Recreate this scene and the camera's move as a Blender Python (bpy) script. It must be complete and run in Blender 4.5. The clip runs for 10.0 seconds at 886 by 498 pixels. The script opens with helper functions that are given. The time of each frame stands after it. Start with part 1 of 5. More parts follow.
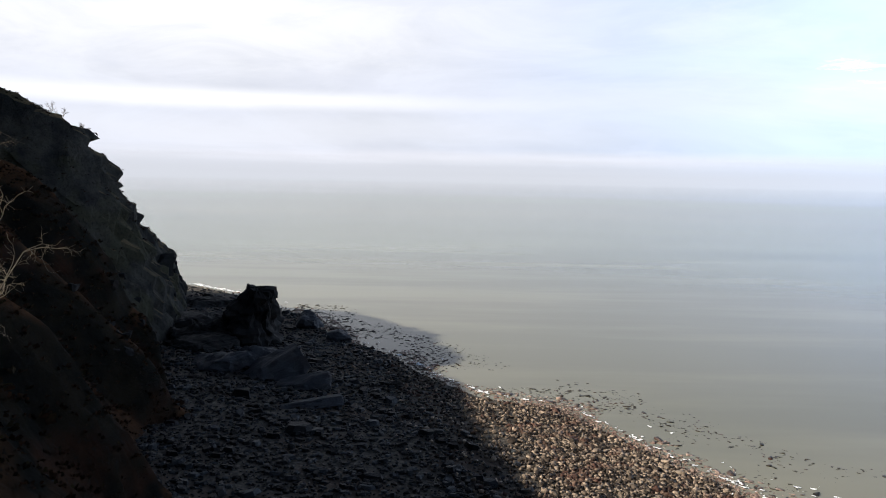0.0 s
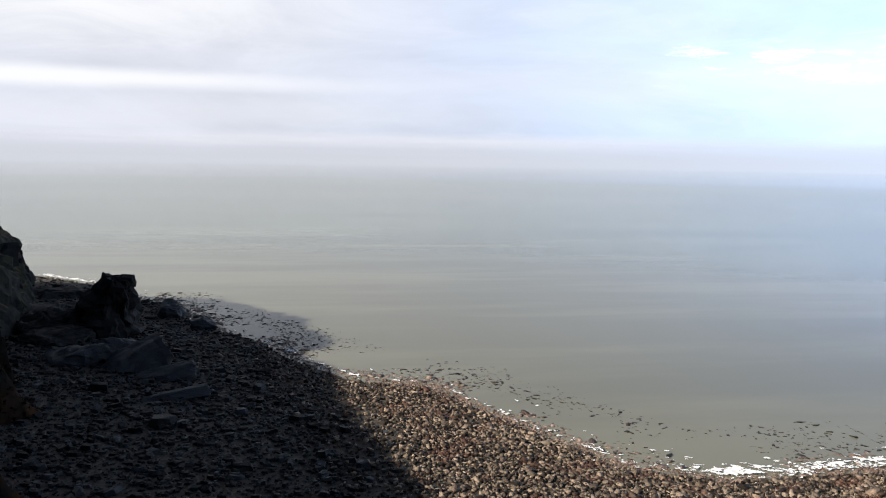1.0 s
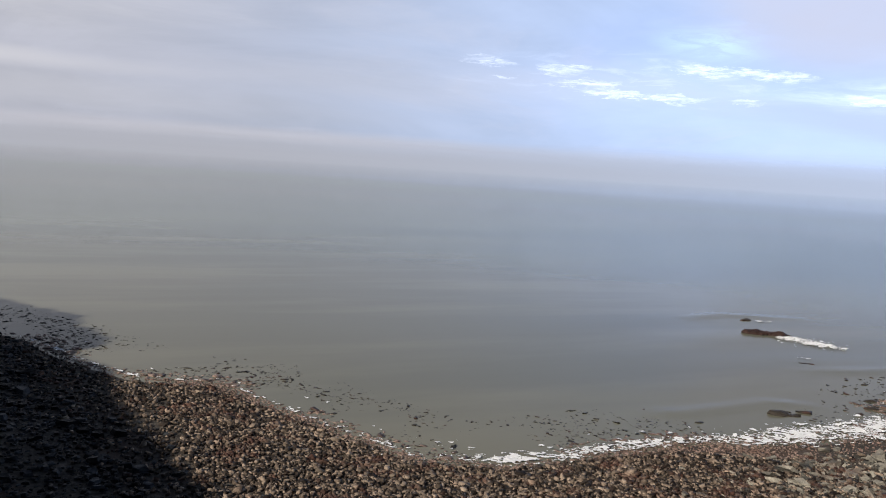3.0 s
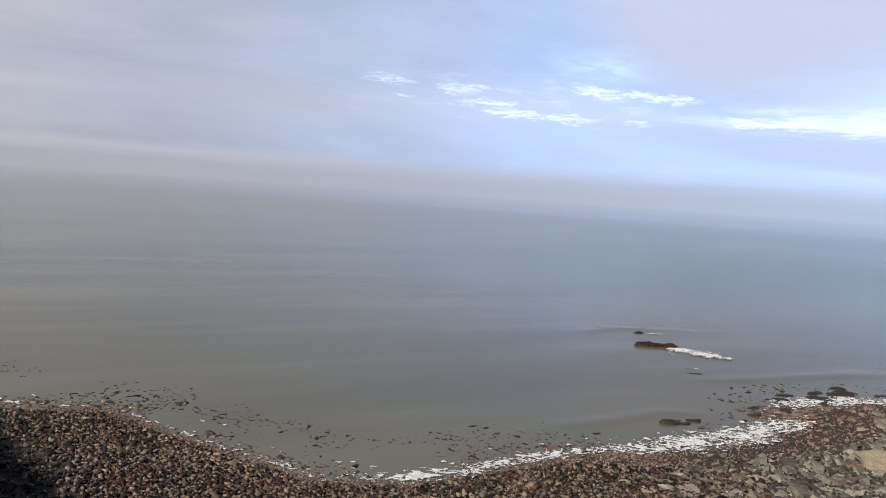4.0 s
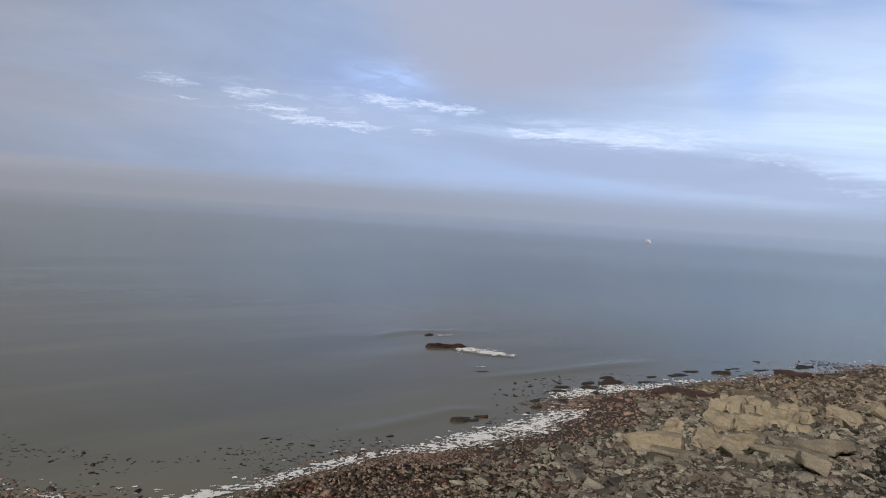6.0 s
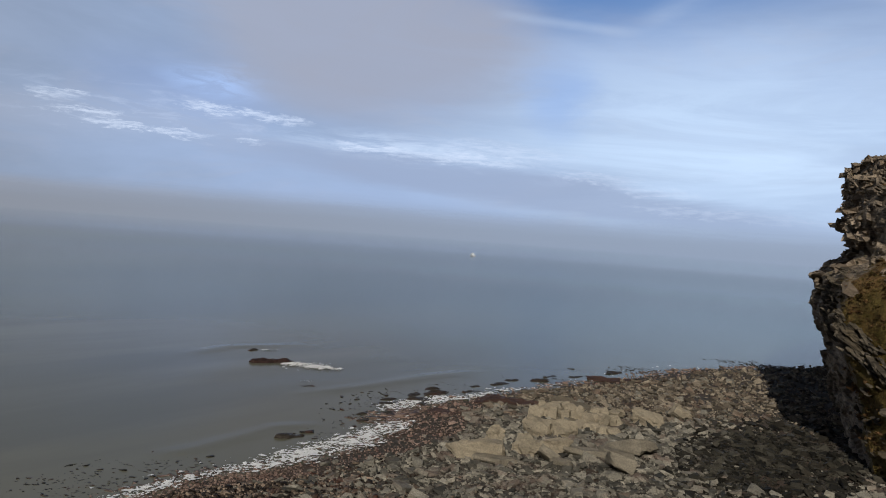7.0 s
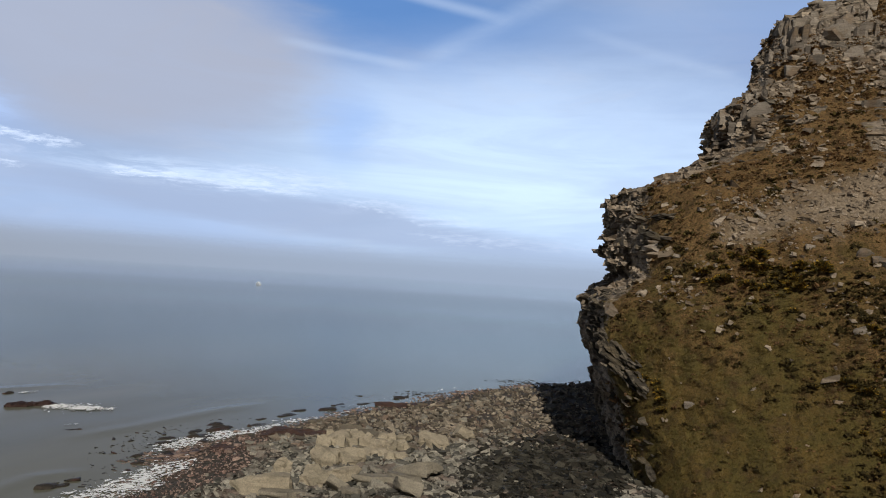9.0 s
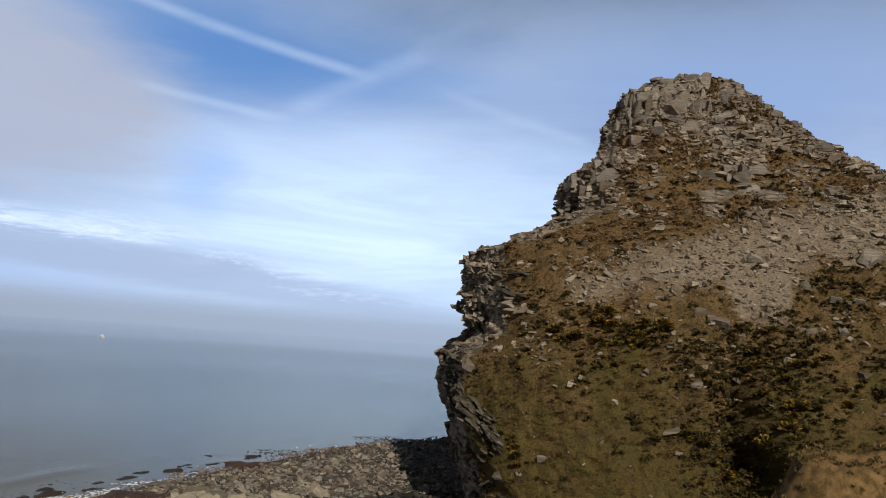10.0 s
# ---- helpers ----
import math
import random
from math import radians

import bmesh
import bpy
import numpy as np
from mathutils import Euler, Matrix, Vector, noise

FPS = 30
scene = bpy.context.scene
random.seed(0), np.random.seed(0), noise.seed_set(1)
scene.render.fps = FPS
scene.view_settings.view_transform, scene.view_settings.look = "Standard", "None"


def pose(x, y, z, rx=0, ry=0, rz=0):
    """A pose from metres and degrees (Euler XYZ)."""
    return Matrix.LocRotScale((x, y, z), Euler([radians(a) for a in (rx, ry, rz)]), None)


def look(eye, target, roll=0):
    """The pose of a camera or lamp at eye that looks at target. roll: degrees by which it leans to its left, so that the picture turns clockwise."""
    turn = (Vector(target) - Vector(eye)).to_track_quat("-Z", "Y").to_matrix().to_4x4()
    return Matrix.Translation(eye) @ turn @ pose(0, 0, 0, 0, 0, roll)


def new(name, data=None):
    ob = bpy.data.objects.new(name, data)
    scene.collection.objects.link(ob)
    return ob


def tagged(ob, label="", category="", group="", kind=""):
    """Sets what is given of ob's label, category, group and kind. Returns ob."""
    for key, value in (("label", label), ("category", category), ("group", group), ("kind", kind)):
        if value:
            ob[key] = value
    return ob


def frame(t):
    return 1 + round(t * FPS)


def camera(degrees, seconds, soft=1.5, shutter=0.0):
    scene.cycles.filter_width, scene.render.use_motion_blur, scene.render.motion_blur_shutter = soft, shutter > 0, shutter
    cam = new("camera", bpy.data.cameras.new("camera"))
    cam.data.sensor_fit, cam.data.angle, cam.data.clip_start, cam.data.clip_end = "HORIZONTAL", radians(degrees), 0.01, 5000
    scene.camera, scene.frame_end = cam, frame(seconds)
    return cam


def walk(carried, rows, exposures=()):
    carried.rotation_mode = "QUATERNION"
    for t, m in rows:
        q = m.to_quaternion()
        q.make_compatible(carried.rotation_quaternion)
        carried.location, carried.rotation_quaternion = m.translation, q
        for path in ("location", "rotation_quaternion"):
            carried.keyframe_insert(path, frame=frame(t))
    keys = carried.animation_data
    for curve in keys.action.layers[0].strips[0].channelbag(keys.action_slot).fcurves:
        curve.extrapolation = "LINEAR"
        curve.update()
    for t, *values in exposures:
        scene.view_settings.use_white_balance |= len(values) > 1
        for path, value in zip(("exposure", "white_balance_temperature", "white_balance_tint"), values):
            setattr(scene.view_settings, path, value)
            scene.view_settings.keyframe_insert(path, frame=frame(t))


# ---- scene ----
cam = camera(57.5, 10.0, soft=1.0)
EYE = 25.0
# seconds, tilt, lean, turn: one turn on the spot, the arm swinging the camera round the body
ROWS = [
    (0.0, 85.00, -1.12, 0.09), (0.5, 84.34, -2.00, -3.17), (1.0, 83.89, -0.88, -9.25), (1.5, 85.76, -3.14, -13.15),
    (2.0, 85.06, -2.92, -16.41), (2.2, 84.33, -3.62, -18.62), (3.3, 84.69, -3.68, -25.43), (3.5, 85.28, -4.03, -27.12),
    (4.0, 85.86, -3.86, -30.57), (4.5, 85.88, -4.51, -34.22), (5.0, 86.85, -5.13, -38.25), (5.2, 86.89, -4.59, -39.10),
    (6.5, 87.98, -3.88, -51.38), (7.0, 89.01, -4.23, -57.51), (7.5, 90.02, -3.94, -61.06), (8.0, 90.71, -3.59, -64.85),
    (8.5, 91.43, -3.51, -68.36), (9.0, 91.99, -3.58, -72.53), (9.5, 93.57, -4.49, -78.76), (10.0, 96.50, -3.98, -82.47),
]
ARM = 0.45


def arm(turn):
    a = radians(turn)
    return ARM * -math.sin(a), ARM * (math.cos(a) - 1)


# seconds, stops, kelvin, tint
EXPOSURES = [(0.0, 0.55, 6400, 10.5), (1.0, 0.45, 6400, 10.5), (1.5, 0.18, 6350, 11), (2.0, 0.04, 6250, 12), (3.5, -0.2, 6400, 14), (4.5, -0.31, 6400, 14.5), (5.0, -0.45, 6400, 15), (6.5, -0.86, 6350, 12),
             (7.0, -0.93, 6300, 11), (7.5, -0.77, 6300, 10.5), (8.0, -0.74, 6350, 10.5), (10.0, -0.62, 6350, 10)]
walk(cam, [(t, pose(*arm(rz), EYE, rx, ry, rz)) for t, rx, ry, rz in ROWS], EXPOSURES)

# ---- light ----
SUN_TO = Vector((-0.94, -0.34, 0.0)).normalized()
SUN_UP = 31.0
sun_data = bpy.data.lights.new("sun", "SUN")
sun_data.energy, sun_data.angle, sun_data.color = 4.6, radians(0.8), (1.0, 0.93, 0.82)
sun = new("sun", sun_data)
sun_from = Vector((SUN_TO.x * math.cos(radians(SUN_UP)), SUN_TO.y * math.cos(radians(SUN_UP)), math.sin(radians(SUN_UP))))
sun.matrix_world = look(sun_from * 300, (0, 0, 0))


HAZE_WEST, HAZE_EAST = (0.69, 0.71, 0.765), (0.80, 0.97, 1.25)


class Nodes:
    """Short hand for node trees."""

    def __init__(self, tree):
        self.tree = tree
        tree.nodes.clear()

    def add(self, kind, **values):
        n = self.tree.nodes.new(kind)
        if "operation" in values:
            n.operation = values["operation"]
        if "use_clamp" in values:
            n.use_clamp = values["use_clamp"]
        if "interpolation_type" in values:
            n.interpolation_type = values["interpolation_type"]
        if "clamp" in values:
            n.clamp = values["clamp"]
        if "data_type" in values:
            n.data_type = values["data_type"]
        if "blend_type" in values:
            n.blend_type = values["blend_type"]
        if "feature" in values:
            n.feature = values["feature"]
        if "attribute_name" in values:
            n.attribute_name = values["attribute_name"]
        if "sky_type" in values:
            n.sky_type, n.sun_disc, n.sun_elevation = values["sky_type"], values["sun_disc"], values["sun_elevation"]
        return n

    def link(self, a, b):
        self.tree.links.new(a, b)

    def put(self, v, socket):
        if isinstance(v, bpy.types.NodeSocket):
            self.link(v, socket)
        else:
            socket.default_value = v

    def math(self, op, a, b=0.0, c=0.0, clamp=False):
        n = self.add("ShaderNodeMath", operation=op, use_clamp=clamp)
        for v, s in zip((a, b, c), n.inputs):
            self.put(v, s)
        return n.outputs[0]

    def ramp(self, v, lo, hi, a=0.0, b=1.0):
        n = self.add("ShaderNodeMapRange", interpolation_type="SMOOTHSTEP", clamp=True)
        for key, w in (("Value", v), ("From Min", lo), ("From Max", hi), ("To Min", a), ("To Max", b)):
            self.put(w, n.inputs[key])
        return n.outputs[0]

    def mix(self, f, a, b, blend="MIX"):
        n = self.add("ShaderNodeMix", data_type="RGBA", blend_type=blend)
        for v, s in ((f, n.inputs[0]), (a, n.inputs[6]), (b, n.inputs[7])):
            self.put((*v, 1.0) if isinstance(v, tuple) and len(v) == 3 else v, s)
        return n.outputs[2]

    def noise(self, vec, scale, detail=4.0, rough=0.55, distort=0.0):
        n = self.add("ShaderNodeTexNoise")
        self.link(vec, n.inputs["Vector"])
        n.inputs["Scale"].default_value, n.inputs["Detail"].default_value = scale, detail
        n.inputs["Roughness"].default_value, n.inputs["Distortion"].default_value = rough, distort
        return n.outputs[0]

    def voronoi(self, vec, scale, feature="F1", out="Distance"):
        n = self.add("ShaderNodeTexVoronoi", feature=feature)
        self.link(vec, n.inputs["Vector"])
        n.inputs["Scale"].default_value = scale
        return n.outputs[out]

    def stretch(self, vec, sx, sy, sz, rot=(0, 0, 0)):
        n = self.add("ShaderNodeMapping")
        self.link(vec, n.inputs[0])
        n.inputs["Rotation"].default_value = [radians(a) for a in rot]
        n.inputs["Scale"].default_value = (sx, sy, sz)
        return n.outputs[0]


def make_sky():
    world = bpy.data.worlds.new("sky")
    world.use_nodes = True
    scene.world = world
    k = Nodes(world.node_tree)
    way = k.add("ShaderNodeTexCoord").outputs["Generated"]
    xyz = k.add("ShaderNodeSeparateXYZ")
    k.link(way, xyz.inputs[0])
    x, y, z = xyz.outputs
    az = k.math("MULTIPLY", k.math("ARCTAN2", x, y), 57.2958)
    el = k.math("MULTIPLY", k.math("ARCSINE", z), 57.2958)
    flat = k.add("ShaderNodeCombineXYZ")
    k.link(az, flat.inputs[0])
    k.link(el, flat.inputs[1])
    dome = flat.outputs[0]
    warp = k.noise(k.stretch(dome, 0.05, 0.16, 1), 1.0, 5, 0.6)
    azw = k.math("ADD", az, k.math("MULTIPLY", k.math("SUBTRACT", warp, 0.5), 14.0))
    elw = k.math("ADD", el, k.math("MULTIPLY", k.math("SUBTRACT", warp, 0.5), 4.0))

    def blob(a, e, wa, we, soft=0.7, u=azw, v=elw):
        da = k.math("DIVIDE", k.math("SUBTRACT", u, a), wa)
        de = k.math("DIVIDE", k.math("SUBTRACT", v, e), we)
        d = k.math("SQRT", k.math("ADD", k.math("MULTIPLY", da, da), k.math("MULTIPLY", de, de)))
        return k.ramp(d, 1.0 + soft * 0.5, 1.0 - soft, 0.0, 1.0)

    nishita = k.add("ShaderNodeTexSky", sky_type="NISHITA", sun_disc=False, sun_elevation=radians(SUN_UP))
    nishita.sun_rotation = math.atan2(SUN_TO.x, SUN_TO.y)
    nishita.air_density, nishita.dust_density = 1.0, 0.3
    blue = k.mix(1.0, nishita.outputs[0], (0.021, 0.0245, 0.027), "MULTIPLY")
    # thin high veil over the sea, open blue overhead and inland
    seaward = k.math("MULTIPLY", k.ramp(az, 150.0, 105.0), k.ramp(az, -120.0, -60.0))
    veil = k.math("MULTIPLY", k.ramp(el, 34.0, 13.0, 0.08, 1.0), seaward)
    veil_noise = k.noise(k.stretch(dome, 0.03, 0.12, 1), 1.0, 6, 0.6, 0.4)
    veil = k.math("MULTIPLY", veil, k.ramp(veil_noise, 0.25, 0.62, 0.75, 1.0), clamp=True)
    pale = k.mix(k.ramp(az, -8.0, 44.0), (0.76, 0.79, 0.89), (0.82, 1.04, 1.42))
    sky = k.mix(veil, blue, pale)
    mottle = k.noise(k.stretch(dome, 0.09, 0.3, 1, (0, 0, 5)), 1.0, 7, 0.62, 0.7)
    sky = k.mix(k.math("MULTIPLY", k.ramp(mottle, 0.45, 0.75), k.math("MULTIPLY", seaward, k.ramp(el, 25.0, 15.0, 0, 0.35))), sky, (0.95, 1.0, 1.15))
    clear = k.math("MULTIPLY", blob(67, 18.5, 17, 4.4, 0.9), 0.85)
    sky = k.mix(clear, sky, (0.17, 0.44, 0.98))
    sky = k.mix(k.math("MULTIPLY", blob(100, 17.0, 16, 6.0, 0.9), 0.6), sky, (0.40, 0.62, 1.08))
    sky = k.mix(k.math("MULTIPLY", blob(40, 9.0, 8, 2.4, 0.9), 0.3), sky, (0.58, 0.80, 1.4))
    # white sheets
    sky = k.mix(k.math("MULTIPLY", blob(-20, 10.5, 26, 4.6, 0.95), k.ramp(mottle, 0.3, 0.6, 0.5, 0.95)), sky, (1.05, 1.05, 1.06))
    sky = k.mix(k.math("MULTIPLY", blob(-17, 5.15, 21, 0.7, 0.8, azw, k.math("ADD", el, k.math("MULTIPLY", k.math("SUBTRACT", warp, 0.5), 1.2))), 0.85), sky, (1.08, 1.08, 1.1))
    sky = k.mix(k.math("MULTIPLY", blob(-12, 3.2, 28, 1.6, 0.95), 0.5), sky, (0.93, 0.94, 0.98))
    sky = k.mix(k.math("MULTIPLY", blob(14, 5.6, 24, 1.4, 0.95), 0.35), sky, (0.95, 0.97, 1.05))
    fibre = k.noise(k.stretch(dome, 0.045, 0.4, 1, (0, 0, -6)), 1.0, 7, 0.62, 0.9)
    sky = k.mix(k.math("MULTIPLY", blob(78, 7.0, 20, 6.6, 1.0), k.ramp(fibre, 0.3, 0.65, 0.55, 1.0)), sky, (1.36, 1.68, 2.02))
    sky = k.mix(k.math("MULTIPLY", blob(4, 1.3, 34, 0.6, 0.9, azw, k.math("ADD", el, k.math("MULTIPLY", k.math("SUBTRACT", warp, 0.5), 1.0))), 0.65), sky, (0.95, 0.95, 1.0))
    thread = k.noise(k.stretch(dome, 0.16, 1.3, 1, (0, 0, 3)), 1.0, 7, 0.66, 0.7)
    sky = k.mix(k.math("MULTIPLY", blob(55, 5.8, 9, 1.0, 1.0), k.ramp(thread, 0.4, 0.6, 0.1, 0.7)), sky, (1.4, 1.65, 1.95))
    # the broad grey sheet
    az_near = k.math("ADD", az, k.math("MULTIPLY", k.math("SUBTRACT", mottle, 0.5), 6.0))
    grey = k.math("MULTIPLY", blob(51.5, 13.6, 12.6, 6.4, 0.42, az_near), k.ramp(mottle, 0.3, 0.65, 0.98, 0.82))
    sky = k.mix(grey, sky, (0.80, 0.85, 1.0))
    # low bank under it
    sky = k.mix(k.math("MULTIPLY", blob(64.6, 10.2, 2.6, 2.8, 0.9, az_near), 0.5), sky, (0.62, 0.95, 1.6))
    slant = k.math("ADD", k.math("ADD", el, k.math("MULTIPLY", k.math("SUBTRACT", az, 66.0), 0.075)), k.math("MULTIPLY", k.math("SUBTRACT", fibre, 0.5), 2.4))
    low = k.math("MULTIPLY", blob(63, 3.3, 22, 1.35, 0.5, az, slant), 0.72)
    sky = k.mix(low, sky, (0.72, 0.86, 1.14))
    # mackerel streaks
    streak = k.noise(k.stretch(dome, 0.28, 1.5, 1, (0, 0, 4)), 1.0, 6, 0.68, 0.8)
    band = k.math("MAXIMUM", blob(36, 6.6, 12, 1.9, 0.7), k.math("MAXIMUM", blob(58, 5.6, 11, 0.9, 0.8), blob(74, 5.0, 10, 0.9, 0.9)))
    sky = k.mix(k.math("MULTIPLY", k.math("MULTIPLY", k.ramp(streak, 0.5, 0.7), band), 0.3), sky, (1.3, 1.5, 1.85))
    sky = k.mix(k.math("MULTIPLY", blob(42.5, 9.4, 3.6, 1.1, 1.0), k.ramp(streak, 0.35, 0.6, 0.15, 0.7)), sky, (0.95, 1.3, 1.95))
    ragged = k.math("SUBTRACT", k.noise(k.stretch(dome, 0.5, 1.6, 1), 1.0, 5, 0.7), 0.5)

    def wisp(a0, e0, a1, e1, wide, much):
        """One ragged thread of high cloud."""
        da = k.math("DIVIDE", k.math("SUBTRACT", k.math("ADD", az, k.math("MULTIPLY", ragged, 4.5)), (a0 + a1) / 2), (a1 - a0) * 0.55)
        lift = (e1 - e0) / (a1 - a0)
        mid = k.math("MULTIPLY_ADD", k.math("SUBTRACT", az, (a0 + a1) / 2), lift, (e0 + e1) / 2)
        de = k.math("DIVIDE", k.math("SUBTRACT", k.math("ADD", el, k.math("MULTIPLY", ragged, 1.9)), mid), wide * 1.35)
        d = k.math("ADD", k.math("MULTIPLY", da, da), k.math("MULTIPLY", de, de))
        return k.math("MULTIPLY", k.math("MULTIPLY", k.ramp(d, 1.5, 0.0), frayed), much)

    frayed = k.math("MULTIPLY", k.ramp(k.noise(k.stretch(dome, 0.8, 5.0, 1, (0, 0, 4)), 1.0, 5, 0.72, 0.5), 0.36, 0.62, 0.05, 0.95), k.ramp(thread, 0.32, 0.56, 0.35, 1.0))
    for row in ((24.6, 7.65, 28.0, 7.45, 0.26, 0.8), (29.8, 7.25, 32.8, 7.1, 0.3, 0.9), (31.2, 6.35, 35.2, 6.2, 0.2, 0.95), (33.0, 5.8, 37.0, 5.7, 0.2, 1.0), (36.0, 5.65, 40.8, 5.45, 0.2, 1.0),
                (38.8, 7.6, 43.0, 7.3, 0.32, 0.85), (42.0, 7.4, 47.4, 7.0, 0.26, 0.8), (42.6, 5.45, 44.8, 5.4, 0.14, 0.6), (26.8, 6.55, 28.2, 6.5, 0.14, 0.7), (49.4, 5.85, 54.0, 5.55, 0.25, 0.9),
                (53.0, 5.5, 63.0, 5.3, 0.3, 0.7), (56.0, 6.2, 66.0, 5.9, 0.6, 0.4), (65.0, 4.9, 70.5, 4.6, 0.3, 0.45), (69.0, 4.1, 75.0, 3.8, 0.3, 0.4), (70, 2.9, 82, 2.5, 0.25, 0.3)):
        sky = k.mix(wisp(*row), sky, (1.5, 1.68, 1.95))

    def trail(a0, e0, a1, e1, wide, much):
        n = math.hypot(a1 - a0, e1 - e0)
        ux, uy = (a1 - a0) / n, (e1 - e0) / n
        px, py = k.math("SUBTRACT", az, a0), k.math("SUBTRACT", el, e0)
        along = k.math("ADD", k.math("MULTIPLY", px, ux), k.math("MULTIPLY", py, uy))
        across = k.math("ABSOLUTE", k.math("SUBTRACT", k.math("MULTIPLY", px, uy), k.math("MULTIPLY", py, ux)))
        m = k.math("MULTIPLY", k.ramp(across, wide, 0.0), k.math("MULTIPLY", k.ramp(along, -2, 1), k.ramp(along, n + 2, n - 1)))
        return k.math("MULTIPLY", m, much)

    for row in ((56, 21.5, 75, 18.2, 0.6, 0.42), (61, 15.4, 69, 14.6, 0.5, 0.4), (82, 17.2, 91, 14.6, 0.6, 0.28), (71, 15.5, 79, 19.5, 1.1, 0.3)):
        sky = k.mix(k.math("MULTIPLY", trail(*row), k.ramp(mottle, 0.3, 0.6, 0.5, 1.0)), sky, (1.0, 1.2, 1.5))
    # sea mist at the foot of the sky
    haze = k.mix(k.ramp(az, 0.0, 82.0), HAZE_WEST, HAZE_EAST)
    sky = k.mix(k.math("MULTIPLY", k.ramp(k.math("ADD", el, k.math("MULTIPLY", k.math("SUBTRACT", mottle, 0.5), 1.4)), k.ramp(az, 5.0, 50.0, 1.5, 2.6), -0.4, 0.0, 1.0), k.ramp(az, 190.0, 120.0)), sky, haze)
    east = k.math("MULTIPLY", k.ramp(az, 12.0, 46.0), k.ramp(az, 170.0, 120.0))
    sky = k.mix(k.math("MULTIPLY", east, k.ramp(el, 0.0, 2.5, 0.45, 1.0)), sky, k.mix(1.0, sky, (1.24, 1.27, 1.34), "MULTIPLY"))
    bg = k.add("ShaderNodeBackground")
    k.link(sky, bg.inputs[0])
    bg.inputs[1].default_value = 0.708
    k.link(bg.outputs[0], k.add("ShaderNodeOutputWorld").inputs[0])


make_sky()


# ---- materials ----
def material(name, rough=0.8):
    m = bpy.data.materials.new(name)
    m.use_nodes = True
    k = Nodes(m.node_tree)
    b = k.add("ShaderNodeBsdfPrincipled")
    b.inputs["Roughness"].default_value = rough
    b.inputs["Specular IOR Level"].default_value = 0.5 if rough < 0.5 else 0.12
    k.link(b.outputs[0], k.add("ShaderNodeOutputMaterial").inputs[0])
    geo = k.add("ShaderNodeNewGeometry")
    return m, k, b, geo


def bump(k, b, height, strength, distance):
    n = k.add("ShaderNodeBump")
    n.inputs["Strength"].default_value, n.inputs["Distance"].default_value = strength, distance
    k.link(height, n.inputs["Height"])
    k.link(n.outputs[0], b.inputs["Normal"])


def stone_material(name, dark, light, rust, rough=0.75, island=True, strata=0.0, skew=1.0, single=False):
    m, k, b, geo = material(name, rough)
    p = geo.outputs["Position"]
    each = geo.outputs["Random Per Island"] if island else k.noise(p, 0.5, 3)
    if single:
        each = k.math("MULTIPLY_ADD", k.add("ShaderNodeObjectInfo").outputs["Random"], 0.7, k.math("MULTIPLY", k.noise(p, 0.8, 4), 0.3))
    c = k.mix(k.math("POWER", each, skew), dark, light)
    c = k.mix(k.ramp(k.noise(p, 0.35, 5), 0.5, 0.68, 0.0, 0.7), c, rust)
    c = k.mix(k.ramp(k.noise(p, 6.0, 6, 0.7), 0.35, 0.7, 0.0, 0.5), c, tuple(v * 0.45 for v in dark))
    if strata:
        lay = k.noise(k.stretch(p, 0.25, 0.25, 3.2, (7, 4, 0)), 1.0, 5, 0.65)
        c = k.mix(k.ramp(lay, 0.45, 0.6, 0.0, strata), c, tuple(v * 0.4 for v in dark))
    k.link(c, b.inputs["Base Color"])
    bump(k, b, k.noise(p, 7.0, 8, 0.7), 0.6, 0.12)
    return m


def plant_material(name, dark, light, fleck, scale=1.2):
    m, k, b, geo = material(name, 0.9)
    p = geo.outputs["Position"]
    c = k.mix(k.ramp(k.noise(p, scale, 6, 0.65), 0.35, 0.65), dark, light)
    c = k.mix(k.ramp(geo.outputs["Random Per Island"], 0.7, 1.0, 0.0, 0.8), c, fleck)
    c = k.mix(k.ramp(k.noise(p, scale * 9, 4, 0.7), 0.5, 0.7, 0.0, 0.6), c, tuple(v * 0.4 for v in dark))
    k.link(c, b.inputs["Base Color"])
    bump(k, b, k.noise(p, scale * 10, 6, 0.7), 0.8, 0.1)
    return m


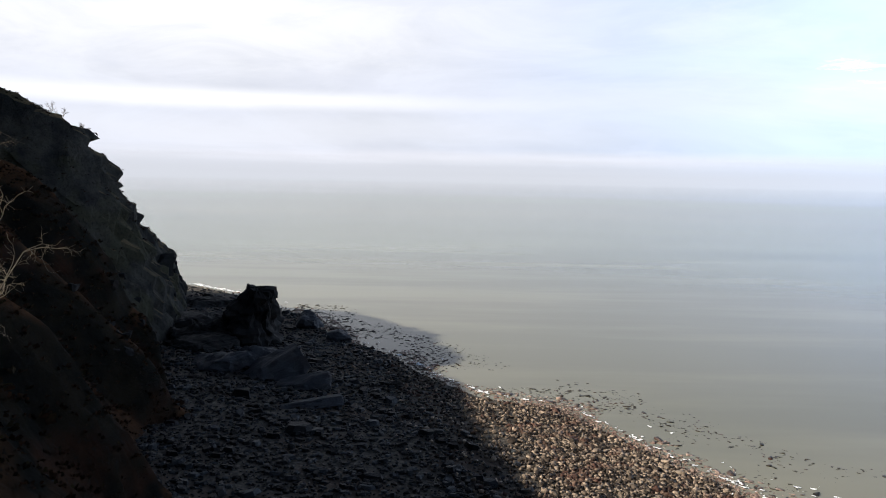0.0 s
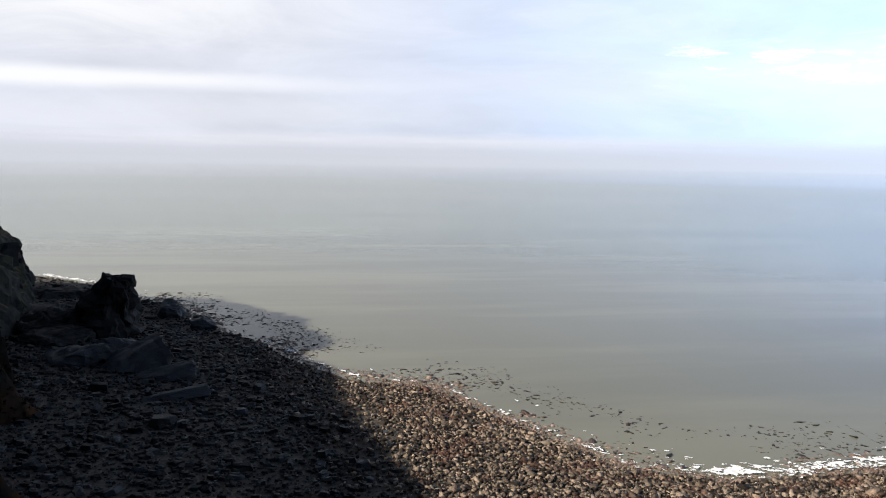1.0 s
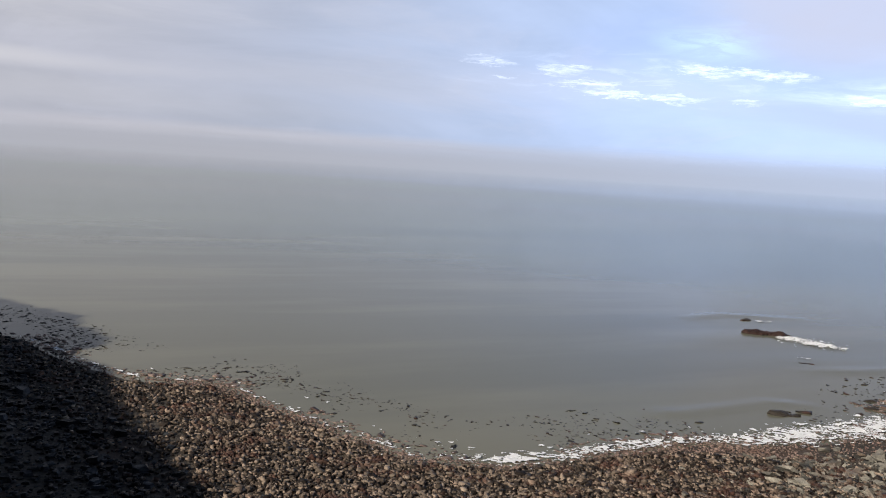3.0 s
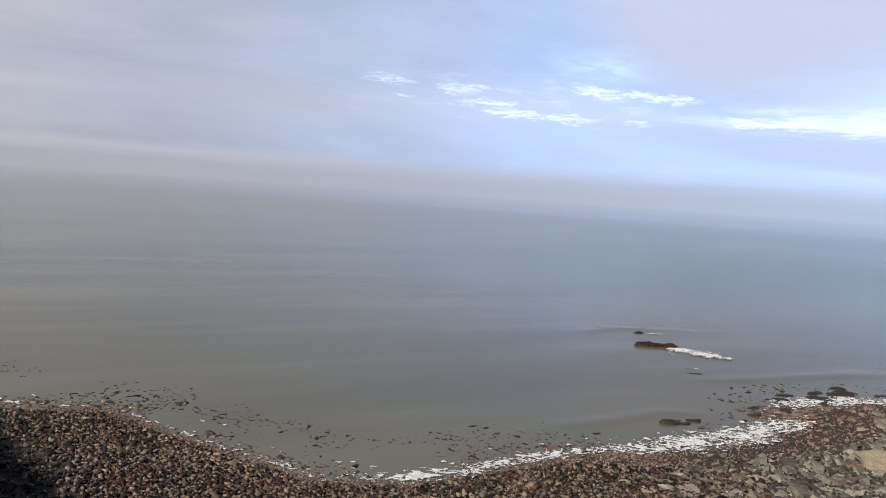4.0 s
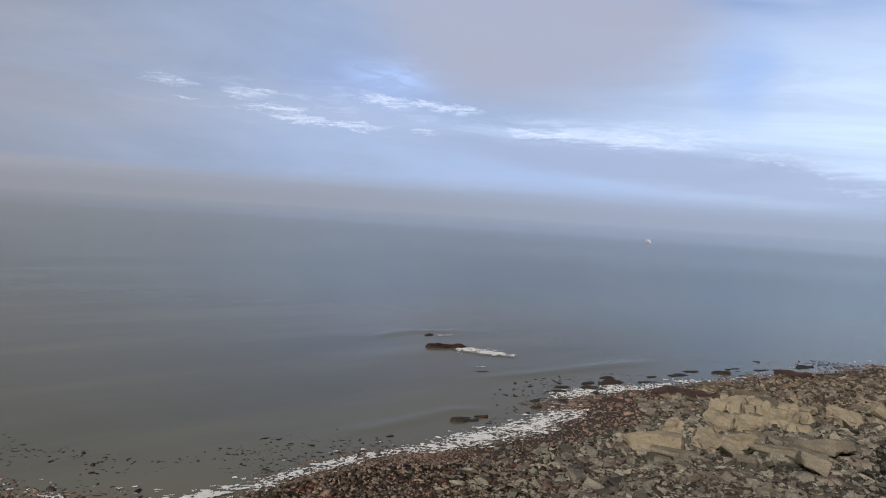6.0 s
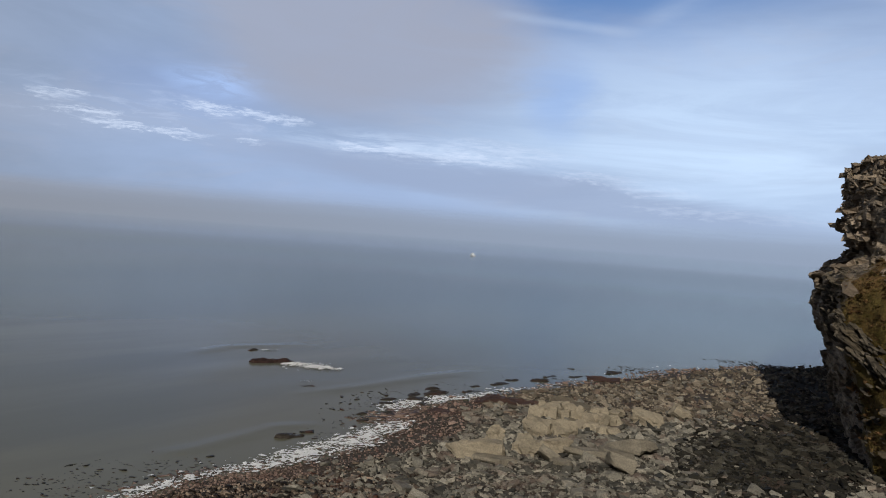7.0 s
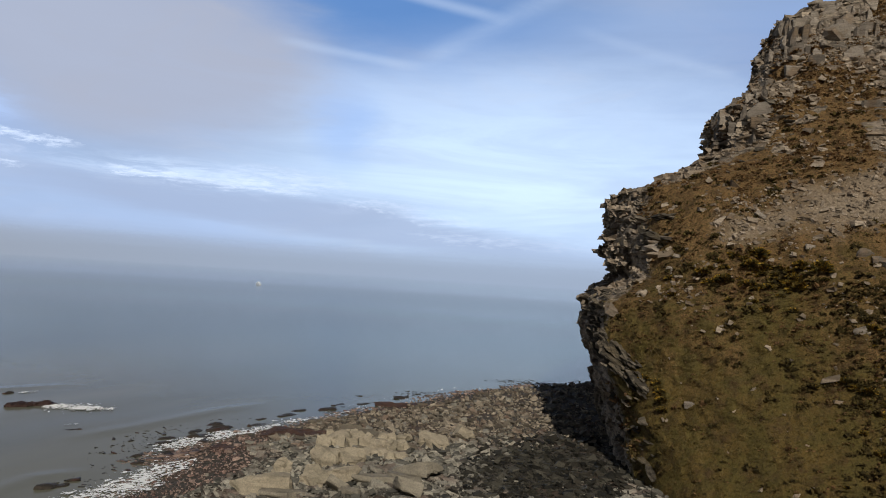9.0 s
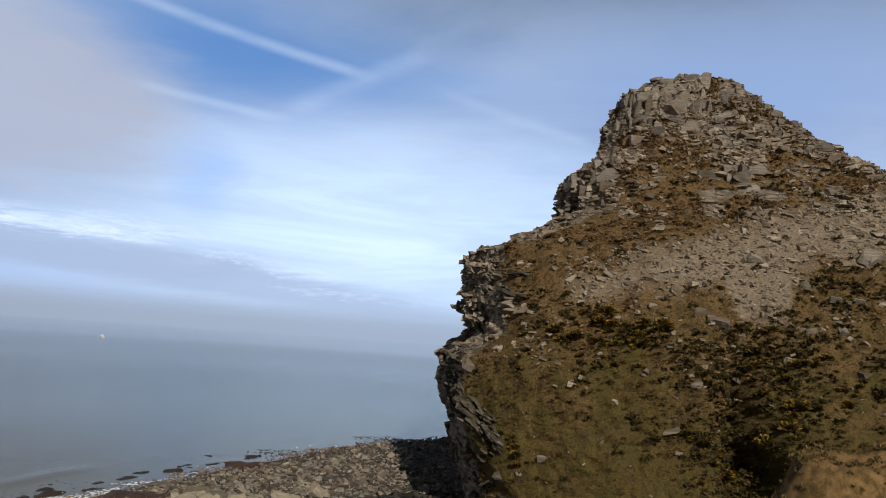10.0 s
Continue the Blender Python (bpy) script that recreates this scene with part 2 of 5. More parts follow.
def hill_material():
    """Rock where it is steep, scree, heather, dead bracken and turf on the slopes."""
    m, k, b, geo = material("cliff_rock_and_heath", 0.9)
    p = geo.outputs["Position"]
    xyz = k.add("ShaderNodeSeparateXYZ")
    k.link(p, xyz.inputs[0])
    up = k.add("ShaderNodeSeparateXYZ")
    k.link(geo.outputs["True Normal"], up.inputs[0])
    mask = k.add("ShaderNodeAttribute", attribute_name="rock").outputs["Fac"]
    scree = k.add("ShaderNodeAttribute", attribute_name="scree").outputs["Fac"]
    high = k.math("ADD", xyz.outputs[2], k.math("MULTIPLY", k.math("SUBTRACT", k.noise(p, 0.12, 5, 0.65), 0.5), 55.0))
    turf = k.mix(k.ramp(high, 14.0, 32.0), (0.14, 0.094, 0.028), (0.226, 0.135, 0.058))
    turf = k.mix(k.ramp(k.noise(p, 0.5, 6, 0.65), 0.48, 0.66, 0, 0.8), turf, (0.085, 0.050, 0.026))
    turf = k.mix(k.ramp(k.noise(p, 2.6, 6, 0.7), 0.5, 0.64, 0, 0.7), turf, (0.17, 0.13, 0.048))
    turf = k.mix(k.ramp(k.noise(p, 1.1, 6, 0.75), 0.52, 0.68, 0, 0.8), turf, (0.04, 0.03, 0.016))
    turf = k.mix(k.math("MULTIPLY", k.ramp(k.noise(p, 0.33, 5, 0.65), 0.44, 0.58, 0, 0.6), k.ramp(high, 36.0, 20.0)), turf, (0.104, 0.088, 0.025))
    turf = k.mix(k.ramp(k.noise(p, 4.5, 6, 0.8), 0.47, 0.6, 0, 0.65), turf, (0.034, 0.025, 0.011))
    turf = k.mix(k.ramp(k.noise(p, 9.0, 4, 0.8), 0.56, 0.7, 0, 0.6), turf, (0.22, 0.165, 0.075))
    stones = k.mix(k.ramp(k.noise(p, 2.5, 5, 0.75), 0.3, 0.7), (0.2, 0.153, 0.105), (0.37, 0.29, 0.2))
    rock = k.mix(k.ramp(k.noise(p, 0.6, 6, 0.65), 0.35, 0.65), (0.18, 0.145, 0.11), (0.38, 0.31, 0.23))
    lay = k.noise(k.stretch(p, 0.3, 0.3, 3.0, (8, 4, 0)), 1.0, 6, 0.7)
    rock = k.mix(k.ramp(lay, 0.47, 0.62, 0.0, 0.75), rock, (0.055, 0.048, 0.04))
    rock = k.mix(k.ramp(k.noise(p, 0.9, 4), 0.56, 0.72, 0, 0.7), rock, (0.20, 0.16, 0.08))
    c = k.mix(scree, turf, stones)
    edge = k.math("ADD", mask, k.math("MULTIPLY", k.math("SUBTRACT", k.noise(p, 0.45, 6, 0.7), 0.5), 1.6))
    c = k.mix(k.ramp(edge, 0.35, 0.6), c, rock)
    k.link(c, b.inputs["Base Color"])
    bump(k, b, k.noise(p, 3.0, 10, 0.75), 0.9, 0.35)
    return m


def headland_material(name, rock_a, rock_b, rust, top):
    m, k, b, geo = material(name, 0.95)
    p = geo.outputs["Position"]
    up = k.add("ShaderNodeSeparateXYZ")
    k.link(geo.outputs["Normal"], up.inputs[0])
    c = k.mix(k.ramp(k.noise(p, 0.3, 6, 0.6), 0.38, 0.62), rock_a, rock_b)
    c = k.mix(k.ramp(k.noise(p, 0.09, 4), 0.5, 0.6, 0, 0.8), c, rust)
    c = k.mix(k.ramp(up.outputs[2], 0.55, 0.8, 0, 0.7), c, top)
    c = k.mix(k.ramp(k.noise(p, 2.5, 6, 0.7), 0.5, 0.7, 0, 0.7), c, (0.015, 0.014, 0.012))
    k.link(c, b.inputs["Base Color"])
    bump(k, b, k.noise(p, 2.0, 10, 0.75), 0.9, 0.4)
    return m


def ground_material():
    m, k, b, geo = material("beach_and_turf", 0.85)
    p = geo.outputs["Position"]
    xyz = k.add("ShaderNodeSeparateXYZ")
    k.link(p, xyz.inputs[0])
    shingle = k.mix(k.ramp(k.noise(p, 2.2, 6, 0.75), 0.3, 0.7), (0.04, 0.036, 0.031), (0.14, 0.12, 0.096))
    shingle = k.mix(k.ramp(k.noise(p, 0.12, 4), 0.5, 0.62, 0, 0.6), shingle, (0.11, 0.075, 0.055))
    turf = k.mix(k.ramp(k.noise(p, 0.5, 6, 0.65), 0.38, 0.62), (0.05, 0.05, 0.018), (0.14, 0.10, 0.045))
    c = k.mix(k.ramp(xyz.outputs[2], 6.0, 8.5), shingle, turf)
    k.link(c, b.inputs["Base Color"])
    bump(k, b, k.noise(p, 4.0, 8, 0.75), 0.8, 0.15)
    return m


def sea_material():
    m, k, b, geo = material("silty_sea_water", 0.16)
    p = geo.outputs["Position"]
    xyz = k.add("ShaderNodeSeparateXYZ")
    k.link(p, xyz.inputs[0])
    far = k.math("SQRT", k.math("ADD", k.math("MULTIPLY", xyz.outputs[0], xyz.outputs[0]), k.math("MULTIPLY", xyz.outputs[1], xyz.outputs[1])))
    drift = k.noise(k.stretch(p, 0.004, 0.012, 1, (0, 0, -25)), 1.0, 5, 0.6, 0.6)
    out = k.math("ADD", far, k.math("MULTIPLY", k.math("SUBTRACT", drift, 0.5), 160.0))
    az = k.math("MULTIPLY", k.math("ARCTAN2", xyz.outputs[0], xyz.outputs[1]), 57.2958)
    # paler to the west: more silt, with the glare there put into colour
    eastward = k.ramp(k.math("ADD", az, k.math("MULTIPLY", k.math("SUBTRACT", drift, 0.5), 40.0)), 8.0, 66.0)
    c_near = k.mix(eastward, (0.228, 0.22, 0.165), (0.135, 0.13, 0.086))
    c_far = k.mix(eastward, (0.215, 0.238, 0.188), (0.02, 0.06, 0.053))
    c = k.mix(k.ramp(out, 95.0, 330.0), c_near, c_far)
    c = k.mix(k.ramp(k.noise(k.stretch(p, 0.006, 0.03, 1, (0, 0, -20)), 1.0, 5), 0.42, 0.6, 0, 0.3), c, (0.055, 0.068, 0.062))
    k.link(c, b.inputs["Base Color"])
    b.inputs["IOR"].default_value = 1.33
    b.inputs["Specular IOR Level"].default_value = 0.08
    swell = k.noise(k.stretch(p, 0.05, 0.16, 1, (0, 0, -12)), 1.0, 3, 0.5)
    ripple = k.noise(k.stretch(p, 0.5, 1.1, 1, (0, 0, -12)), 1.0, 6, 0.6)
    h = k.math("ADD", k.math("MULTIPLY", swell, 0.22), k.math("MULTIPLY", ripple, 0.08))
    bump(k, b, h, 0.1, 1.0)
    return m


HILL = hill_material()
# rock tones lowered so that the headland's shade sits in its colour
HEADLAND = headland_material("shade_dark_headland", (0.034, 0.034, 0.031), (0.075, 0.07, 0.058), (0.065, 0.062, 0.038), (0.17, 0.125, 0.065))
# near-black flanks and a brighter crown put the hillside's shade into the colour
BRACKEN = headland_material("dead_bracken_in_shade", (0.006, 0.006, 0.004), (0.017, 0.013, 0.007), (0.036, 0.015, 0.007), (0.11, 0.05, 0.02))
GROUND = ground_material()
SEA = sea_material()
COBBLE = stone_material("beach_cobbles", (0.02, 0.015, 0.012), (0.56, 0.43, 0.315), (0.16, 0.078, 0.056), 0.6, skew=2.2)
# near-black because the headland's shadow is put into the stone colour
FLAT = stone_material("flat_stones_in_shade", (0.003, 0.0033, 0.0036), (0.08, 0.086, 0.092), (0.022, 0.015, 0.013), 0.55, skew=2.6)
SLATE = stone_material("grey_angular_blocks", (0.075, 0.072, 0.061), (0.53, 0.485, 0.385), (0.23, 0.165, 0.13), 0.8, True, 0.25, 1.15)
PALE = stone_material("pale_sandstone", (0.3, 0.255, 0.185), (0.6, 0.51, 0.36), (0.27, 0.235, 0.165), 0.85, False, 0.15)
# rock of crags, stack and outcrops, coloured as dark as their shade
SHADEROCK = stone_material("shade_dark_rock", (0.012, 0.012, 0.012), (0.034, 0.033, 0.031), (0.036, 0.027, 0.022), 0.7, False, 0.4)
# weedy green-grey stone, darkened further to paint the tor's shadow
FOOTSHADE = stone_material("weedy_shadow_stones", (0.016, 0.015, 0.012), (0.11, 0.1, 0.076), (0.045, 0.037, 0.026), 0.7, skew=1.6)
WEED = stone_material("weed_covered_rock", (0.03, 0.026, 0.02), (0.08, 0.065, 0.05), (0.12, 0.055, 0.04), 0.5)


RUSTWET = stone_material("wet_red_weed_rock", (0.025, 0.017, 0.015), (0.105, 0.06, 0.048), (0.05, 0.03, 0.025), 0.5, False, 0.3)
RUST = stone_material("weedy_red_rock", (0.05, 0.032, 0.026), (0.17, 0.098, 0.072), (0.075, 0.05, 0.038), 0.6, False, 0.4)


def plain_material(name, colour, rough, scale=3.0, vary=0.25):
    m, k, b, geo = material(name, rough)
    n = k.noise(geo.outputs["Position"], scale, 5, 0.6)
    k.link(k.mix(n, tuple(v * (1 - vary) for v in colour), tuple(min(1, v * (1 + vary)) for v in colour)), b.inputs["Base Color"])
    return m


FOAM = plain_material("sea_foam", (0.9, 0.9, 0.88), 0.6, 2.0, 0.06)
GORSE = plant_material("gorse", (0.06, 0.05, 0.016), (0.16, 0.11, 0.028), (0.24, 0.16, 0.03))
BLOOM = plant_material("gorse_flowers", (0.24, 0.14, 0.02), (0.46, 0.27, 0.03), (0.5, 0.32, 0.05))
HEATHER = plant_material("heather", (0.08, 0.047, 0.025), (0.22, 0.124, 0.054), (0.28, 0.18, 0.07))
BANK = plant_material("tan_bank_grass", (0.105, 0.068, 0.026), (0.285, 0.172, 0.07), (0.3, 0.2, 0.085))
GRASS = plant_material("dry_grass", (0.1, 0.076, 0.028), (0.27, 0.18, 0.07), (0.33, 0.23, 0.1))
TURF = plant_material("coarse_turf", (0.06, 0.045, 0.016), (0.15, 0.11, 0.035), (0.2, 0.15, 0.06))
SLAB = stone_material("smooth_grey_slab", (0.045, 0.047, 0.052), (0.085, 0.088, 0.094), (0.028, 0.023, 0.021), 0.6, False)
# leaf colours darkened to carry the shade on hillside and headland
FERN = plant_material("dead_bracken_leaves_in_shade", (0.009, 0.006, 0.003), (0.045, 0.02, 0.009), (0.04, 0.032, 0.012))
LOWSHRUB = plant_material("low_shrubs", (0.04, 0.032, 0.013), (0.1, 0.07, 0.024), (0.15, 0.11, 0.034))
TWIG = plain_material("bare_twigs", (0.2, 0.165, 0.12), 0.8)
WHITE = plain_material("white_hull", (0.93, 0.93, 0.93), 0.4, 3.0, 0.05)


# ---- mesh tools ----
def hash3(ix, iy, iz, seed):
    h = (ix.astype(np.int64) * 73856093) ^ (iy.astype(np.int64) * 19349663) ^ (iz.astype(np.int64) * 83492791) ^ (seed * 2654435761)
    h = (h ^ (h >> 13)) * 1274126177
    h = h ^ (h >> 16)
    return (h & 0xFFFFFF) / float(0xFFFFFF)


def value(p, seed=0):
    """Smooth noise from 0 to 1 at an array of points."""
    q = np.floor(p)
    f = p - q
    f = f * f * (3 - 2 * f)
    out = 0.0
    for dx in (0, 1):
        for dy in (0, 1):
            for dz in (0, 1):
                w = (f[:, 0] if dx else 1 - f[:, 0]) * (f[:, 1] if dy else 1 - f[:, 1]) * (f[:, 2] if dz else 1 - f[:, 2])
                out = out + w * hash3(q[:, 0] + dx, q[:, 1] + dy, q[:, 2] + dz, seed)
    return out


def fbm(p, octaves=5, seed=0, gain=0.5):
    total, amp, norm = 0.0, 1.0, 0.0
    for i in range(octaves):
        total = total + amp * value(p * 2.0 ** i + 17.3 * i, seed + i)
        norm += amp
        amp *= gain
    return total / norm


def blocks(p, size, seed=0):
    """A step for each bed and block of bedded rock: 0 to 1."""
    q = p / np.array(size)
    q[:, 2] += 0.35 * fbm(p * 0.12, 3, seed + 40) * 4
    iz = np.floor(q[:, 2])
    shift = hash3(iz, iz * 0, iz * 0, seed + 5)
    qx, qy = q[:, 0] + shift * 7.1, q[:, 1] + shift * 3.7
    qx = qx + 0.5 * (value(p * 0.35, seed + 9) - 0.5)
    return 0.62 * hash3(np.floor(qx), np.floor(qy), iz, seed) + 0.38 * hash3(iz, iz * 0, iz * 0, seed + 77)


def mesh_object(name, verts, faces, mat, smooth=False, parent=None):
    me = bpy.data.meshes.new(name)
    verts = np.asarray(verts, dtype=np.float32)
    faces = np.asarray(faces, dtype=np.int32)
    me.vertices.add(len(verts))
    me.vertices.foreach_set("co", verts.ravel())
    n = faces.shape[1]
    me.loops.add(faces.size)
    me.loops.foreach_set("vertex_index", faces.ravel())
    me.polygons.add(len(faces))
    me.polygons.foreach_set("loop_start", np.arange(0, faces.size, n, dtype=np.int32))
    me.polygons.foreach_set("use_smooth", np.full(len(faces), smooth))
    me.update(calc_edges=True)
    me.validate()
    me.materials.append(mat)
    ob = new(name, me)
    ob.parent = parent
    return ob


def grid_faces(nu, nv, wrap=False):
    u, v = np.meshgrid(np.arange(nu if wrap else nu - 1), np.arange(nv - 1), indexing="ij")
    u2 = (u + 1) % nu
    return np.stack([u * nv + v, u2 * nv + v, u2 * nv + v + 1, u * nv + v + 1], -1).reshape(-1, 4)


def set_attribute(ob, name, values):
    a = ob.data.attributes.new(name, "FLOAT", "POINT")
    a.data.foreach_set("value", np.asarray(values, dtype=np.float32))


def unit_block(n=2):
    """A cube of -1 to 1 cut into n by n faces a side."""
    bm = bmesh.new()
    bmesh.ops.create_cube(bm, size=2)
    if n > 1:
        bmesh.ops.subdivide_edges(bm, edges=bm.edges[:], cuts=n - 1, use_grid_fill=True)
    v = np.array([q.co[:] for q in bm.verts])
    f = np.array([[q.index for q in w.verts] for w in bm.faces])
    bm.free()
    return v, f


def stone_shape(rng, n=2, round_=0.5, cuts=4, jitter=0.08):
    v, f = unit_block(n)
    ball = v / np.linalg.norm(v, axis=1)[:, None] * 1.15
    v = v * (1 - round_) + ball * round_
    v = v + rng.normal(0, jitter, v.shape)
    for _ in range(cuts):
        d = rng.normal(size=3)
        d /= np.linalg.norm(d)
        off = rng.uniform(0.6, 0.95)
        over = np.maximum(v @ d - off, 0)
        v = v - over[:, None] * d
    return v, f


def pebble_shape(rng):
    """A worn flat stone: six-sided, its rim rounded over, open below."""
    a = np.arange(6) * np.pi / 3 + rng.normal(0, 0.2, 6)
    r = rng.uniform(0.75, 1.1, 6)
    v = []
    for grow, z in ((1.0, -0.5), (0.74, 1.0)):
        v += [(math.cos(t) * q * grow, math.sin(t) * q * grow, z + rng.normal(0, 0.12)) for t, q in zip(a, r)]
    f = [(i, (i + 1) % 6, 6 + (i + 1) % 6, 6 + i) for i in range(6)] + [(6, 7, 8, 9), (6, 9, 10, 11)]
    return np.array(v), np.array(f)


def turns(rng, n, tip):
    """Random turns: any heading, a tip of up to so many radians."""
    a, b, c = rng.uniform(0, 2 * np.pi, n), rng.normal(0, tip, n), rng.normal(0, tip, n)
    ca, sa, cb, sb, cc, sc = np.cos(a), np.sin(a), np.cos(b), np.sin(b), np.cos(c), np.sin(c)
    one, zero = np.ones(n), np.zeros(n)
    rz = np.stack([ca, -sa, zero, sa, ca, zero, zero, zero, one], -1).reshape(n, 3, 3)
    rx = np.stack([one, zero, zero, zero, cb, -sb, zero, sb, cb], -1).reshape(n, 3, 3)
    ry = np.stack([cc, zero, sc, zero, one, zero, -sc, zero, cc], -1).reshape(n, 3, 3)
    return rx @ ry @ rz


def scatter_mesh(name, mat, places, sizes, shapes, rng, tip=0.25, smooth=True, sink=0.3):
    """Many stones as one mesh. sizes: half lengths along three axes."""
    n = len(places)
    rot = turns(rng, n, tip)
    pick = rng.integers(0, len(shapes), n)
    vs, fs, base = [], [], 0
    for i, (sv, sf) in enumerate(shapes):
        idx = np.nonzero(pick == i)[0]
        if not len(idx):
            continue
        v = sv[None] * sizes[idx][:, None, :]
        v = np.einsum("nij,nkj->nki", rot[idx], v) + places[idx][:, None, :]
        v[:, :, 2] += (sizes[idx, 2] * (1 - 2 * sink))[:, None]
        f = sf[None] + (np.arange(len(idx)) * len(sv))[:, None, None] + base
        vs.append(v.reshape(-1, 3))
        fs.append(f.reshape(-1, sf.shape[1]))
        base += len(idx) * len(sv)
    return mesh_object(name, np.concatenate(vs), np.concatenate(fs), mat, smooth)


def tuft(rng, leaves=16, flat=0.8, fine=1.0):
    """A low clump of small leaves standing outwards."""
    v, f = [], []
    for i in range(leaves):
        d = rng.normal(size=3)
        d[2] = abs(d[2]) * flat + 0.15
        d /= np.linalg.norm(d)
        side = np.cross(d, rng.normal(size=3))
        side /= np.linalg.norm(side)
        c, w = d * rng.uniform(0.35, 0.6), rng.uniform(0.16, 0.3) * fine
        t = d * rng.uniform(0.85, 1.1)
        k = len(v)
        v += [c - side * w, c + side * w, t + side * w * 0.6, t - side * w * 0.6]
        f.append((k, k + 1, k + 2, k + 3))
    return np.array(v), np.array(f)


# ---- lie of the land ----
SHORE = np.array([(-190, 235), (-110, 205), (-57, 181), (-43, 168), (-30, 151), (-21, 137), (-15, 123), (-6, 112), (-1, 101), (5, 92), (14, 87.5), (18, 78), (21.5, 71),
                  (26, 62), (33, 58), (41, 58.5), (53, 59.5), (60, 57), (75, 56), (88, 59), (95, 64), (117, 60.5), (149, 53), (181, 45), (207, 29), (260, 10), (340, -40)], float)


def to_line(x, y, line):
    """Distance to a polyline, the running place on it, and the side (left of its run is plus)."""
    best, where, side = np.full(x.shape, 1e9), np.zeros(x.shape), np.ones(x.shape)
    for i in range(len(line) - 1):
        a, b = line[i, :2], line[i + 1, :2]
        d = b - a
        t = np.clip(((x - a[0]) * d[0] + (y - a[1]) * d[1]) / (d @ d), 0, 1)
        px, py = x - a[0] - t * d[0], y - a[1] - t * d[1]
        r = np.hypot(px, py)
        near = r < best
        best = np.where(near, r, best)
        where = np.where(near, i + t, where)
        side = np.where(near, np.sign(d[0] * py - d[1] * px), side)
    return best, where, side


def inland(x, y):
    r, _, s = to_line(x, y, SHORE)
    return -r * s


def ground_height(x, y):
    x, y = np.asarray(x, float), np.asarray(y, float)
    d = inland(x, y)
    beach = np.where(d > 0, 0.075 * np.minimum(d, np.interp(x, [50, 78], [45, 19])), np.maximum(0.09 * d, -6.0))
    r = np.hypot(x, y)
    hill = 23.4 - 0.62 * np.maximum(r - 1.5, 0)
    back = 23.4 + 0.35 * np.maximum(-y - 6, 0) - 0.9 * np.maximum(np.abs(x) - 6, 0)
    hill = np.where(y < -6, np.maximum(hill, np.minimum(back, 60)), hill)
    return np.maximum(beach, hill)


# unseen ridge added to throw the shadow edge over beach and sea
SHADOW_RIDGE = np.array([(-104, 133, 38), (-86, 122, 44), (-75, 108, 44.5), (-70, 95, 44.5), (-66, 84, 43.5)], float)
RIDGE = np.array([(-56, 167, 0), (-56.6, 163, 10), (-52.4, 142, 14.6), (-50.4, 131, 17.8), (-50.2, 123, 22.6), (-49.2, 115.6, 25.5), (-48.4, 112.5, 28.2), (-49.3, 111, 29.6), (-52, 108.5, 32.2), (-54.2, 107.4, 33.8), (-58.6, 107, 36.2), (-66, 106, 41), (-75, 104, 46.5), (-90, 98, 54)], float)
NEAR = np.array([(-73, 97, 42), (-66, 84, 41), (-60, 74, 39.5), (-50, 52, 36.5), (-41, 28, 35), (-35, 5, 35), (-30, -40, 40)], float)
FOOT = np.array([(-46, 61, 32), (-33, 69, 17), (-27.6, 72, 9), (-25.4, 73, 4)], float)
SKIRT = np.array([(-40, 40, 31), (-27, 49, 17), (-21, 52, 8.5), (-18.6, 52.5, 4)], float)
SPUR = np.array([(-57, 78, 34), (-45.4, 82.9, 26.0), (-42.7, 84.3, 24.5), (-40.3, 85.5, 22.0), (-38.4, 86.3, 19.2), (-35.9, 87.4, 15.6), (-34.3, 88, 11), (-32.2, 88.9, 8.6), (-31.8, 89.2, 3)], float)


def ridge_height(x, y, line, top=8.0, gentle=0.9, steep=1.9):
    r, s, _ = to_line(x, y, line)
    h = np.interp(s, np.arange(len(line)), line[:, 2])
    return h - gentle * np.minimum(r, top) - steep * np.maximum(r - top, 0)


def headland_height(x, y):
    return np.maximum(ridge_height(x, y, RIDGE, 1.5, 0.8, 2.6), ridge_height(x, y, SHADOW_RIDGE, 3.0, 0.5, 2.2))


def slope_height(x, y):
    low = np.maximum(ridge_height(x, y, FOOT, 2.0, 0.9, 1.7), ridge_height(x, y, SKIRT, 2.0, 0.9, 1.7))
    return np.maximum(np.maximum(ridge_height(x, y, NEAR, 8.0, 0.9, 1.3), low), ridge_height(x, y, SPUR, 3.0, 0.9, 1.8))


# ---- ground and sea ----
def make_ground():
    xs, ys = np.linspace(-200, 330, 250), np.linspace(-110, 300, 200)
    gx, gy = np.meshgrid(xs, ys, indexing="ij")
    x, y = gx.ravel(), gy.ravel()
    z = ground_height(x, y)
    p = np.stack([x, y, z], 1)
    z = z + (fbm(p * 0.22, 4, 3) - 0.5) * 0.16 - 0.06
    ob = mesh_object("ground", np.stack([x, y, z], 1), grid_faces(250, 200), GROUND, True)
    tagged(ob, "shingle beach and turf slope under the cliffs", "ground", kind="structure")


